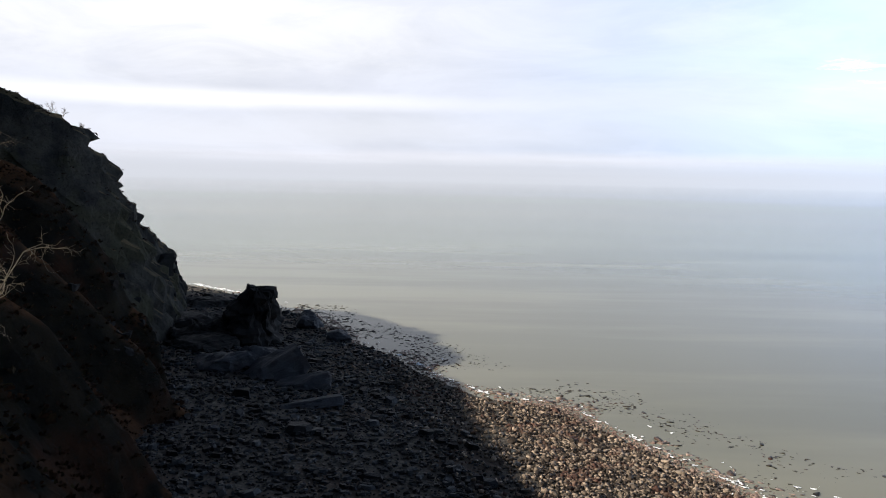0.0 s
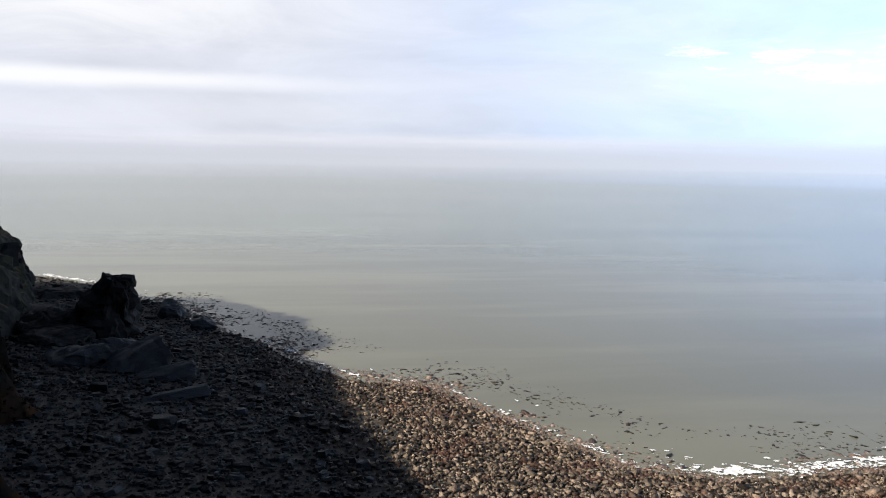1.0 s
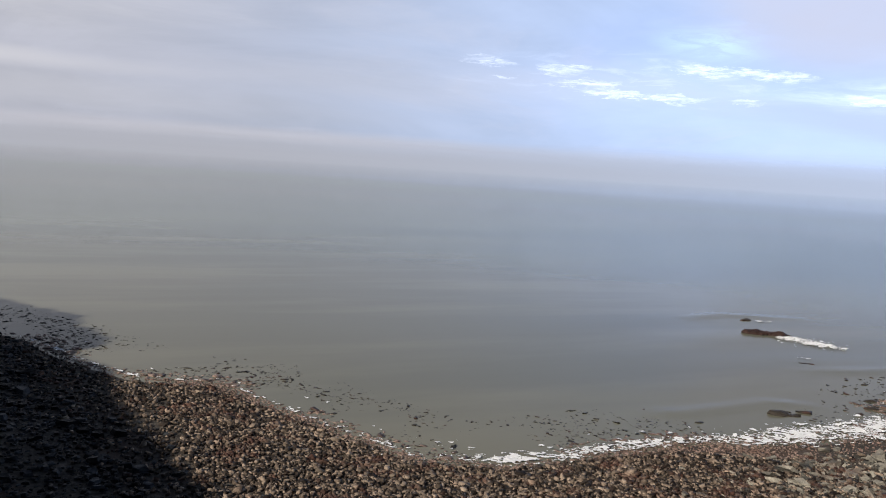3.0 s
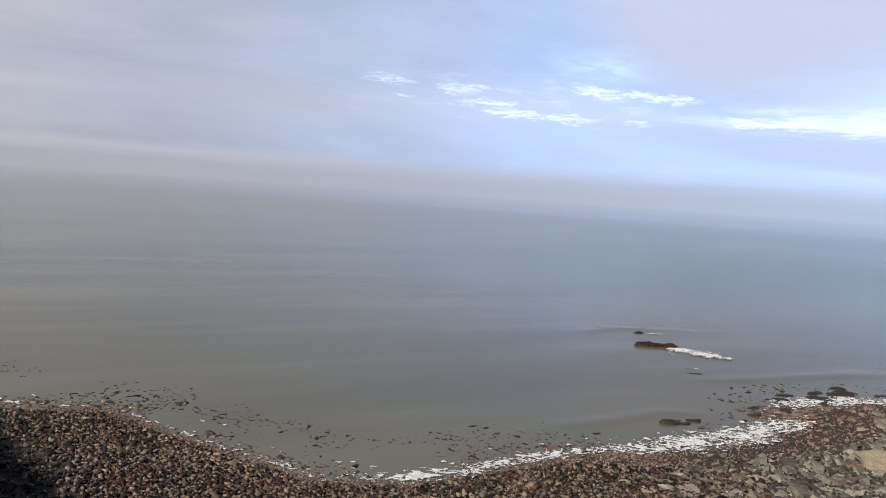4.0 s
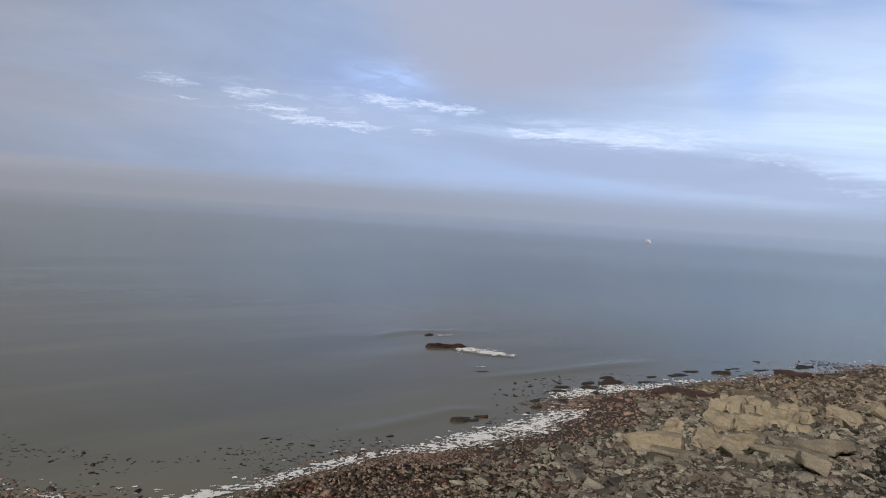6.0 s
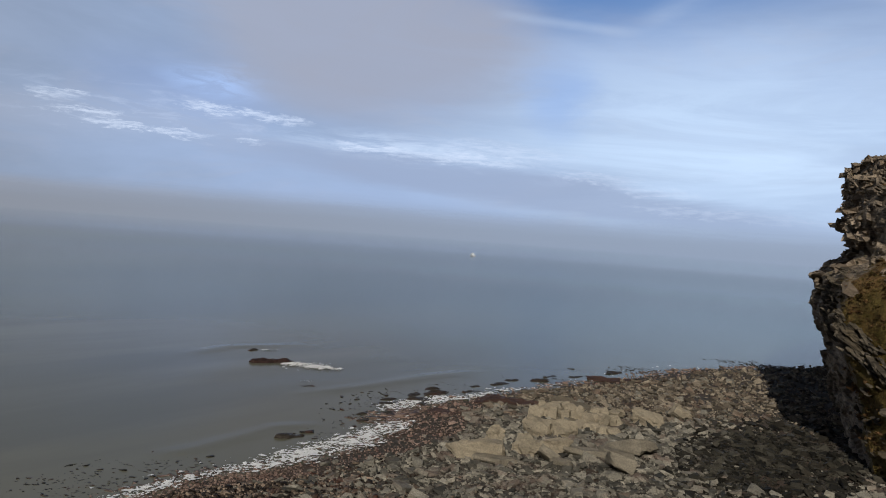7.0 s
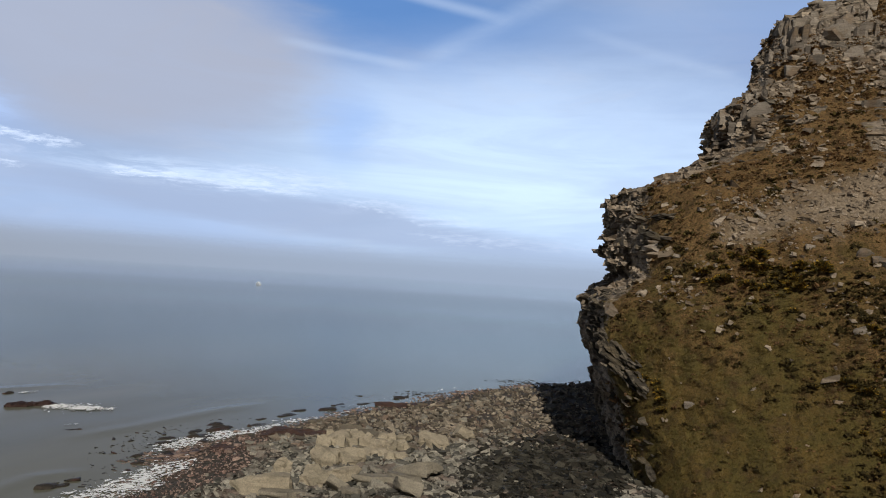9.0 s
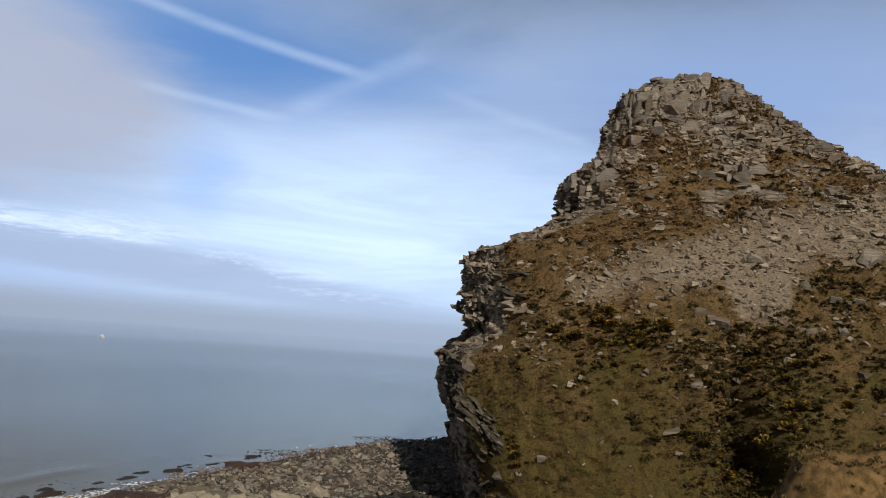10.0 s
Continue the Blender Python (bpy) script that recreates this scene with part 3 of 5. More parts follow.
def make_sea():
    rings = np.concatenate([np.linspace(8, 110, 120), np.geomspace(112, 4700, 90)])
    turn = np.linspace(0, 2 * np.pi, 361)[:-1]
    g, a = np.meshgrid(turn, rings, indexing="ij")
    x, y = (a * np.sin(g)).ravel() + 60, (a * np.cos(g)).ravel() + 90
    d = -inland(x, y)
    swell = np.clip(d / 12, 0, 1) * np.exp(-np.maximum(d, 0) / 26.0)
    z = (0.012 + 0.16 * np.exp(-((x - 92) / 34) ** 2)) * swell * np.sin(d * 0.36 + 3.0 * fbm(np.stack([x, y, x * 0], 1) * 0.02, 3, 8)) * fbm(np.stack([x, y, x * 0], 1) * 0.03, 3, 12)
    for crest, high, wide in ((((54, 68.2), (60.7, 67.7), (67.8, 68.0), (73.4, 68.6), (80, 66.2)), 0.13, 1.5), (((88, 80.5), (103, 77.9), (121, 76.2), (133, 74)), 0.12, 1.9), (((100, 116), (112, 119), (130, 112)), 0.2, 2.0)):
        r, at, _ = to_line(x, y, np.array(crest, float))
        z = z + high * np.exp(-(r / wide) ** 2) * np.clip(np.minimum(at, len(crest) - 1 - at) * 1.5, 0, 1)
    verts = np.concatenate([np.stack([x, y, z], 1), [[60, 90, 0]]])
    faces = grid_faces(len(turn), len(rings), True)[:, ::-1]
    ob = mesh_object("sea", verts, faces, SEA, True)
    n, nr = len(turn), len(rings)
    core = [(i * nr, len(verts) - 1, ((i + 1) % n) * nr) for i in range(n)]
    bm = bmesh.new()
    bm.from_mesh(ob.data)
    bm.verts.ensure_lookup_table()
    for f in core:
        bm.faces.new([bm.verts[j] for j in f]).smooth = True
    bmesh.ops.recalc_face_normals(bm, faces=bm.faces[:])
    bm.to_mesh(ob.data)
    bm.free()
    tagged(ob, "calm silty grey-green sea fading into mist", "sea", kind="structure")


make_ground()
make_sea()


# ---- left headland ----
def make_height_field(name, xs, ys, height, mat, warp, lump, step_size, crag, seed, label):
    gx, gy = np.meshgrid(xs, ys, indexing="ij")
    x, y = gx.ravel(), gy.ravel()
    p2 = np.stack([x, y, x * 0], 1)
    xw = x + (fbm(p2 * 0.12, 4, seed) - 0.5) * warp
    yw = y + (fbm(p2 * 0.12, 4, seed + 1) - 0.5) * warp
    z = height(xw, yw)
    p = np.stack([x, y, z], 1)
    z = z + (fbm(p * 0.25, 5, seed + 2, 0.6) - 0.5) * lump
    p = np.stack([x, y, z], 1)
    step = blocks(p, step_size, seed + 3)
    p[:, 0] += (step - 0.5) * 2.6 * crag
    p[:, 1] += (step - 0.5) * 1.8 * crag
    p[:, 2] = np.maximum(p[:, 2], -3)
    p[np.hypot(x, y) < 9, 2] = -3
    ob = mesh_object(name, p, grid_faces(len(xs), len(ys)), mat, crag < 0.5)
    tagged(ob, label, "cliff")
    return ob


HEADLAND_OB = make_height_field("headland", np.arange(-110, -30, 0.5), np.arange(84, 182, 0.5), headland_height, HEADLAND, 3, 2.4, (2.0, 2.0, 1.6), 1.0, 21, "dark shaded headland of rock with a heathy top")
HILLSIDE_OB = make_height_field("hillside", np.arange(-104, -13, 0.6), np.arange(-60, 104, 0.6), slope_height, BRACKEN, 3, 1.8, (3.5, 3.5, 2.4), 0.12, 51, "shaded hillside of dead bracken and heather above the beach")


def surface_sites(ob):
    me = ob.data
    n = len(me.vertices)
    co, no = np.empty(n * 3, np.float32), np.empty(n * 3, np.float32)
    me.vertices.foreach_get("co", co)
    me.vertices.foreach_get("normal", no)
    return co.reshape(-1, 3).astype(float), no.reshape(-1, 3).astype(float)


def dress_hillside():
    rng = np.random.default_rng(29)
    clumps = [tuft(rng, 12) for _ in range(6)]
    co, no = surface_sites(HILLSIDE_OB)
    w = (co[:, 2] > 2) & (co[:, 1] > -1.0 * co[:, 0]) & (co[:, 1] > 15)
    i = rng.choice(len(co), min(5000, int(w.sum())), replace=False, p=w / w.sum())
    s = rng.lognormal(-1.0, 0.35, len(i))
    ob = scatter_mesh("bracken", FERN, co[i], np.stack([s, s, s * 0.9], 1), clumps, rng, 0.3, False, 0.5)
    tagged(ob, "dead brown bracken on the shaded hillside", "bracken", kind="stuff")
    co, no = surface_sites(HEADLAND_OB)
    w = (co[:, 2] > 12) * np.clip(no[:, 2] - 0.25, 0, 1)
    i = rng.choice(len(co), 3600, replace=False, p=w / w.sum())
    s = rng.lognormal(-1.25, 0.35, len(i))
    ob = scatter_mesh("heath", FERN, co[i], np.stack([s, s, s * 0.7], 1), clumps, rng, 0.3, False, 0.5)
    tagged(ob, "heather along the headland top, coloured dark for shade", "heather", kind="stuff")
    # crags standing out of the hillside and the headland
    lower, slope = surface_sites(HILLSIDE_OB)
    slabs = []
    for _ in range(5):
        v, f = stone_shape(rng, 3, 0.15, 5, 0.06)
        first = mesh_object("crag", v, f, SHADEROCK, False)
        slabs.append(first.data)
        bpy.data.objects.remove(first)
    w = (co[:, 2] > 3) * (co[:, 2] < 18) * (co[:, 1] > 105) * (no[:, 0] > 0.0)
    for j in rng.choice(len(co), 70, replace=False, p=w / w.sum()):
        ob = new("crag", slabs[rng.integers(5)])
        q = rng.lognormal(-0.35, 0.35)
        ob.matrix_basis = Matrix.LocRotScale(co[j] - no[j] * 0.75 * q, Euler((rng.normal(0, 0.15), rng.normal(0, 0.15), rng.uniform(0, 3))), (q, q * 0.9, q * rng.uniform(0.7, 1.6)))
        ob.parent = HEADLAND_OB
    w = (lower[:, 2] > 1) * (lower[:, 2] < 17) * (lower[:, 1] > 38) * (slope[:, 0] > 0.2) * np.clip(fbm(lower * 0.1, 3, 58) - 0.4, 0, 1)
    for j in rng.choice(len(lower), 60, replace=False, p=w / w.sum()):
        ob = new("crag", slabs[rng.integers(5)])
        q = rng.lognormal(-0.85, 0.35)
        ob.matrix_basis = Matrix.LocRotScale(lower[j] - slope[j] * 0.6 * q, Euler((rng.normal(0, 0.15), rng.normal(0, 0.15), rng.uniform(0, 3))), (q, q * 0.9, q * rng.uniform(0.7, 1.4)))
        ob.parent = HILLSIDE_OB


# ---- the tor: height, how far off its face stands, seaward edge, landward edge ----
TOR = np.array([
    (-2, 85, 14.2, -128), (1.1, 88, 14.8, -126), (6.8, 93, 16.3, -122), (14.4, 98, 19.0, -116), (18.3, 100, 20.1, -113), (23.0, 102, 19.6, -110), (26.6, 104, 14.6, -106),
    (34.0, 110, 15.3, -95), (39.6, 115, 15.6, -90), (41.6, 117, 10.2, -87), (44.4, 121, 4.8, -83), (48.4, 127, -0.9, -76), (56.6, 135.2, -0.9, -59), (58.6, 136.4, -4.8, -56), (61.2, 138, -7.4, -50),
    (68.8, 145, -9.0, -41), (73.4, 148.5, -11.2, -36.5), (76.4, 150.5, -15.2, -33), (78.0, 152.0, -19.8, -26)], float)


def nose_wall(z, edge):
    """How far the seaward wall of the nose turns away from the face."""
    return np.clip(9.0 - edge, 0, 7) * 2.2 * np.interp(z, [0, 14, 20, 25, 29], [1.15, 1.1, 0.8, 0.45, 0.15])


def make_tor():
    nu, nv = 600, 290
    z0 = np.linspace(-2, 78.0, nv)
    face, left, right = (np.interp(z0, TOR[:, 0], TOR[:, i]) for i in (1, 2, 3))
    back = np.interp(z0, [-2, 40, 70, 78], [190, 182, 170, 155])
    # plan of one level: seaward side, rounded corner, face; evenly spaced along its length
    e = 0.38
    ang = np.pi * np.linspace(1.06, 0.1, 6000)
    cu, su = np.sign(np.cos(ang)) * np.abs(np.cos(ang)) ** e, np.sign(np.sin(ang)) * np.abs(np.sin(ang)) ** e
    run = np.concatenate([[0], np.cumsum(np.hypot(np.diff(cu) * 56, np.diff(su) * 74))])
    cu, su = (np.interp(np.linspace(run[0], run[-1], nu), run, q) for q in (cu, su))
    mid, half = (left + right) / 2, (left - right) / 2
    y = mid[None] - cu[:, None] * half[None]
    x = back[None] - su[:, None] * (back - face)[None]
    y, x = y.ravel(), x.ravel()
    z = np.broadcast_to(z0, (nu, nv)).ravel().copy()
    p = np.stack([x, y, z], 1)
    edge = np.interp(z, TOR[:, 0], TOR[:, 2]) - y
    rock = np.clip(1.5 - (edge - 3.4) / 5.0, 0, 1) * np.clip((60 - z) / 10, 0.4, 1)
    rock = np.maximum(rock, np.clip((z - 55 + 8 * (fbm(p * 0.08, 3, 31) - 0.5)) / 5, 0, 1))
    rock = np.maximum(rock, 0.9 * np.clip(1 - np.abs(z - 51) / 5, 0, 1) * np.clip(1 - edge / 12, 0, 1))
    patch = np.clip((fbm(p * 0.3, 4, 33) - 0.5) * 7, 0, 1) * np.clip((z - 42) / 6, 0, 1)
    rock = np.clip(np.maximum(rock, patch * 0.8), 0, 1)
    pocket = np.exp(-((y + 19) / 7) ** 2 - ((z - 61) / 5) ** 2) + 0.8 * np.clip((fbm(p * 0.22, 3, 44) - 0.55) * 6, 0, 1) * (z > 52)
    rock = np.clip(rock - pocket, 0, 1)
    # a wedge of scree that widens inland, with one tongue running down
    upper = np.interp(y, [-50.5, -25.9, -15.7, -2.6], [52.6, 43.7, 40.0, 34.2])
    lower = np.interp(y, [-50, -45.5, -31.7, -30, -24, -23, -9, -2.6], [44, 42, 37.5, 31.5, 30.7, 35.8, 33.5, 33.8])
    frayed = (fbm(p * 0.25, 5, 35, 0.6) - 0.5) * 5.0
    scree = np.clip((np.minimum(upper - z, z - lower) + 2.0 + frayed * 1.3) / 3.5, 0, 1) * np.clip((-1.0 - y) / 3, 0, 1)
    out_x, out_y = -0.9 * np.ones_like(x), np.clip(0.9 - edge / 10, -0.2, 0.9)
    soft = (fbm(p * np.array([0.09, 0.09, 0.07]), 5, 30) - 0.5) * 6.0 * np.clip(edge / 10, 0.15, 1)
    tilted = p.copy()
    tilted[:, 2] -= np.where(z < 30, 0.45, 0.08) * y
    hard = (blocks(tilted, (4.2, 3.4, 2.0), 36) - 0.5) * 3.6 + (blocks(tilted, (1.7, 1.5, 0.8), 37) - 0.5) * 1.3
    rough = (fbm(p * 0.9, 4, 38, 0.6) - 0.5) * 1.3
    hummock = (fbm(p * 0.32, 4, 41, 0.55) - 0.5) * 2.8 * (1 - 0.8 * scree)
    # a gully low on the landward side
    line = np.interp(z, [2, 8, 13, 20, 27, 40], [-28.5, -26.5, -24.5, -23.6, -25, -27])
    line = line + (fbm(p * 0.22, 5, 47, 0.6) - 0.5) * 9.0
    gully = np.exp(-((y - line) / np.interp(z, [8, 14, 20], [4.4, 3.6, 2.2])) ** 2) * np.interp(z, [0, 9, 16, 22, 28, 36], [1.5, 1.3, 0.75, 0.5, 0.2, 0])
    lip = np.exp(-((y - line + 5.0) / 2.4) ** 2) * np.interp(z, [0, 9, 15, 20], [1, 0.9, 0.5, 0])
    hard = hard * np.interp(z, [52, 60], [1.0, 0.45])
    push = soft + rock * hard + (1 - rock) * (rough + hummock) - 8.0 * gully + 3.0 * lip
    # undercut below the nose
    cut = np.exp(-((z - 9) / 6.5) ** 2) * np.clip(1.6 - edge / 6, 0, 1)
    inner = edge - 4.6
    under = 1 / (1 + np.exp((z - (17.0 - 1.15 * inner)) / 0.7)) * np.clip(1.25 - np.abs(inner - 3.5) / 6.0, 0, 1)
    p[:, 0] += out_x * push + 0.8 * cut + nose_wall(z, edge) + 2.8 * np.clip(under, 0, 1)
    p[:, 1] += out_y * push
    p[:, 2] += rock * (blocks(p, (2.6, 2.2, 40.0), 39) - 0.5) * np.clip((z - 55) / 10, 0, 1) * 1.6
    ob = mesh_object("tor", p, grid_faces(nu, nv), HILL, False)
    set_attribute(ob, "rock", rock)
    set_attribute(ob, "scree", scree)
    tagged(ob, "sunlit craggy rock tor with scree, heather and turf", "cliff")
    return ob


TOR_OB = make_tor()


# ---- sea mist far out, painted as glowing see-through sheets ----
def make_mist_sheet(far, foot, clear, rise, much):
    m = bpy.data.materials.new("glowing_mist_sheet")
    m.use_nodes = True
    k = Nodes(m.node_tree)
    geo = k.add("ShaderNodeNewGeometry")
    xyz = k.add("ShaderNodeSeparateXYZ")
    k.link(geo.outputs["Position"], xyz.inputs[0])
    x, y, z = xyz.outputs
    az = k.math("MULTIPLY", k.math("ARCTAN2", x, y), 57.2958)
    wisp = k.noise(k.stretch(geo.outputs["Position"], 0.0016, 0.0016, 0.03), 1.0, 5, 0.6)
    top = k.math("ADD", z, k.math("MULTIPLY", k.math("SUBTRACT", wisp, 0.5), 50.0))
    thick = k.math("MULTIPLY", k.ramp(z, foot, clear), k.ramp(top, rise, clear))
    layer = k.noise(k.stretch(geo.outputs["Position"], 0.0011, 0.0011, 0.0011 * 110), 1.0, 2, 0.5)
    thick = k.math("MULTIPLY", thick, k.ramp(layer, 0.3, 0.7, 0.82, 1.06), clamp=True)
    # the sheet emits the haze colour itself, thicker towards the horizon
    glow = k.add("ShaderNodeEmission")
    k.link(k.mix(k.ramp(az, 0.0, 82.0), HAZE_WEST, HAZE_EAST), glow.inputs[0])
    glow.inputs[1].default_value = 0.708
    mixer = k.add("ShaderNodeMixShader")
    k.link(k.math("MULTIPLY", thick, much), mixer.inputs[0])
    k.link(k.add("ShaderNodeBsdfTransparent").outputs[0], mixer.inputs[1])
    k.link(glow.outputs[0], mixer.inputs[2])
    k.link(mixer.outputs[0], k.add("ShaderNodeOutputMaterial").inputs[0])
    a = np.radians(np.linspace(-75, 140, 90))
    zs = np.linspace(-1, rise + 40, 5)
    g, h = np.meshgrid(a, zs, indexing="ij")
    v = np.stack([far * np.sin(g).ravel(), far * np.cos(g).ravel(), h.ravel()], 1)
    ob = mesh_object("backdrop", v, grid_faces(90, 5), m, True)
    tagged(ob, "sea mist painted as a glowing see-through sheet", "mist", kind="structure")


make_mist_sheet(1350, 0.0, 27.0, 80.0, 0.8)
make_mist_sheet(640, 0.0, 26.0, 42.0, 0.4)
make_mist_sheet(360, 0.0, 26.0, 34.0, 0.2)


# ---- things on the tor ----
def dress_tor():
    rng = np.random.default_rng(11)
    co, no = surface_sites(TOR_OB)
    rock = np.empty(len(co), np.float32)
    scree = np.empty(len(co), np.float32)
    TOR_OB.data.attributes["rock"].data.foreach_get("value", rock)
    TOR_OB.data.attributes["scree"].data.foreach_get("value", scree)
    seen = (co[:, 1] > -72) & (co[:, 2] > 2) & (no[:, 0] < -0.1)
    chips = [stone_shape(rng, 1, 0.12, 4, 0.16) for _ in range(12)]

    def take(weight, n):
        w = np.where(seen, weight, 0)
        return rng.choice(len(co), n, replace=False, p=w / w.sum())

    patchy = np.clip((fbm(co * 0.16, 4, 61) - 0.45) * 5, 0.03, 1)
    i = take(np.clip(rock, 0.035, 1) * patchy * np.interp(co[:, 2], [0, 20, 44, 60, 66], [0.05, 0.15, 1, 0.9, 0.15]) + 0.12 * patchy * (co[:, 2] > 41) * (co[:, 2] < 62), 2300)
    s = np.minimum(rng.lognormal(-1.0, 0.5, len(i)), 0.8)
    ob = scatter_mesh("crag_stones", CRAG, co[i], np.stack([s * 1.1, s * 1.5, s * 0.55], 1), chips, rng, 0.16, False, 0.5)
    tagged(ob, "grey slabs jutting from the crags", "stones", kind="stuff")
    i = take(np.clip(scree * 3 + patchy * 0.3 * (co[:, 2] > 20) + 0.25 * patchy * (co[:, 1] > -12) * (co[:, 2] > 22), 0.01, 1), 6500)
    s = rng.lognormal(-1.75, 0.5, len(i))
    ob = scatter_mesh("scree", CRAG, co[i], np.stack([s, s * 1.4, s * 0.6], 1), chips, rng, 0.4, False, 0.35)
    tagged(ob, "loose grey scree on the slope", "scree", kind="stuff")
    gorge = np.exp(-((co[:, 1] - np.interp(co[:, 2], [2, 8, 13, 20, 27, 40], [-28, -26, -23.5, -24.5, -25.5, -27])) / 5) ** 2) * (co[:, 2] < 30)
    rim = np.interp(co[:, 2], TOR[:, 0], TOR[:, 2]) - co[:, 1]
    bare = (1 - np.clip(rock * 1.2, 0, 1)) * (1 - np.clip(scree * 1.5, 0, 0.97)) * np.clip((rim - 2.5) / 4, 0.02, 1)
    clumps, tufts = [tuft(rng, 20, 0.8, 0.8) for _ in range(6)], [tuft(rng, 9, 1.2, 0.8) for _ in range(6)]
    heath = np.clip((fbm(co * 0.13, 4, 63) - 0.42) * 5, 0.05, 1)
    ledge = np.clip((fbm(co * 0.2, 4, 68) - 0.46) * 6, 0, 1) * (co[:, 2] > 50) * (co[:, 2] < 72)
    i = take(bare * heath * np.interp(co[:, 2], [24, 34, 58], [0.8, 1.3, 2.2]) + 0.9 * ledge, 6600)
    s = rng.lognormal(-1.15, 0.45, len(i))
    ob = scatter_mesh("heather", HEATHER, co[i], np.stack([s, s * 1.2, s * 0.75], 1), clumps, rng, 0.2, False, 0.55)
    tagged(ob, "brown heather and dead bracken clumps on the slope", "heather", kind="stuff")
    i = take(bare * np.interp(co[:, 2], [0, 34, 40, 54, 58], [1, 1, 0.5, 0.4, 0]) * (np.clip((fbm(co * 0.2, 3, 66) - 0.38) * 5, 0.06, 1) * np.interp(co[:, 1], [-40, -18, -12, -4], [6.0, 5.0, 1.8, 1.4]) + 9.0 * gorge), 3900)
    s = np.minimum(rng.lognormal(-1.1, 0.55, len(i)), 0.85)
    ob = scatter_mesh("low_shrubs", LOWSHRUB, co[i], np.stack([s, s * 1.2, s * 0.9], 1), [tuft(rng, 26, 0.9, 0.95) for _ in range(5)], rng, 0.15, False, 0.45)
    tagged(ob, "small dark shrubs dotted over the turf", "shrubs", kind="stuff")
    i = take(bare * (co[:, 2] < 38), 8500)
    s = rng.lognormal(-1.75, 0.4, len(i))
    ob = scatter_mesh("turf_tufts", TURF, co[i], np.stack([s * 1.2, s * 1.2, s], 1), tufts, rng, 0.3, False, 0.4)
    tagged(ob, "coarse tufts of olive and brown grass on the slope", "grass", kind="stuff")
    # gorse, thickest half way up
    spot = np.exp(-((co[:, 2] - 27.4) / 2.0) ** 2) * np.exp(-((co[:, 1] + 8.5) / 5.5) ** 2) * bare + 0.014 * bare * heath * (co[:, 2] < 36)
    spot += 0.7 * bare * (np.exp(-((co[:, 2] - 25) / 1.1) ** 2 - ((co[:, 1] + 31.7) / 2.4) ** 2) + np.exp(-((co[:, 2] - 22) / 1.1) ** 2 - ((co[:, 1] + 36) / 2.4) ** 2) + 0.6 * np.exp(-((co[:, 2] - 12) / 1.5) ** 2 - ((co[:, 1] - 3) / 2.2) ** 2))
    spot += 0.3 * bare * gorge * (co[:, 2] > 8)
    i = take(spot, 290)
    shrub = [tuft(rng, 130, 0.9, 0.75) for _ in range(5)]
    meshes = []
    for v, f in shrub:
        v = v * np.array([1.0, 1.15, 0.75])
        v[:, 2] += 0.15
        first = mesh_object("gorse_bush", v, f, GORSE, False)
        meshes.append(first.data)
        bpy.data.objects.remove(first)
    blooms = []
    for _ in range(3):
        v, f = tuft(rng, 48, 0.9, 0.3)
        first = mesh_object("blossom", v * np.array([1.06, 1.22, 0.8]) + np.array([0, 0, 0.17]), f, BLOOM, False)
        blooms.append(first.data)
        bpy.data.objects.remove(first)
    for j in i:
        ob = new("gorse_bush", meshes[rng.integers(5)])
        bloom = new("blossom", blooms[rng.integers(3)])
        bloom.parent = ob
        tagged(bloom, "amber yellow blossom")
        s = rng.lognormal(-0.5, 0.35)
        ob.matrix_basis = Matrix.LocRotScale(co[j] - no[j] * 0.25, Euler((0, 0, rng.uniform(0, 6.28))), (s, s, s))
        tagged(ob, "dark green gorse bush with a few yellow flowers", "gorse bush", "gorse bushes on the tor")
    # loose tor blocks, each a piece of its own
    top = np.clip((co[:, 2] - 57) / 6, 0, 1) * rock * (rim > 3)
    i = take(top, 70)
    slabs = []
    for _ in range(6):
        v, f = stone_shape(rng, 3, 0.06, 3, 0.05)
        first = mesh_object("rock_block", v, f, CRAG_BLOCK, False)
        slabs.append(first.data)
        bpy.data.objects.remove(first)
    for j in i:
        ob = new("rock_block", slabs[rng.integers(6)])
        s = min(1.5, rng.lognormal(-0.05, 0.35)) * (0.6 if co[j, 2] < 57 else 0.95)
        tall = rng.uniform() < 0.3 and co[j, 2] > 60
        size = (s * 0.8, s * rng.uniform(0.8, 1.2), s * 1.5) if tall else (s * 1.0, s * rng.uniform(1.0, 1.9), s * rng.uniform(0.4, 0.75))
        ob.matrix_basis = Matrix.LocRotScale(co[j] - no[j] * 0.7, Euler((rng.normal(0, 0.06) + 0.06, rng.normal(0, 0.06), rng.normal(0, 0.2))), size)
        ob.parent = TOR_OB
    # the summit: towers of bedded blocks, and the crags below them (seaward edge, landward edge, foot, top)
    front = no[:, 0] < -0.1

    def face_at(y, z):
        d = np.where(front, (co[:, 1] - y) ** 2 + (co[:, 2] - z) ** 2, 1e9)
        return co[d.argmin()]

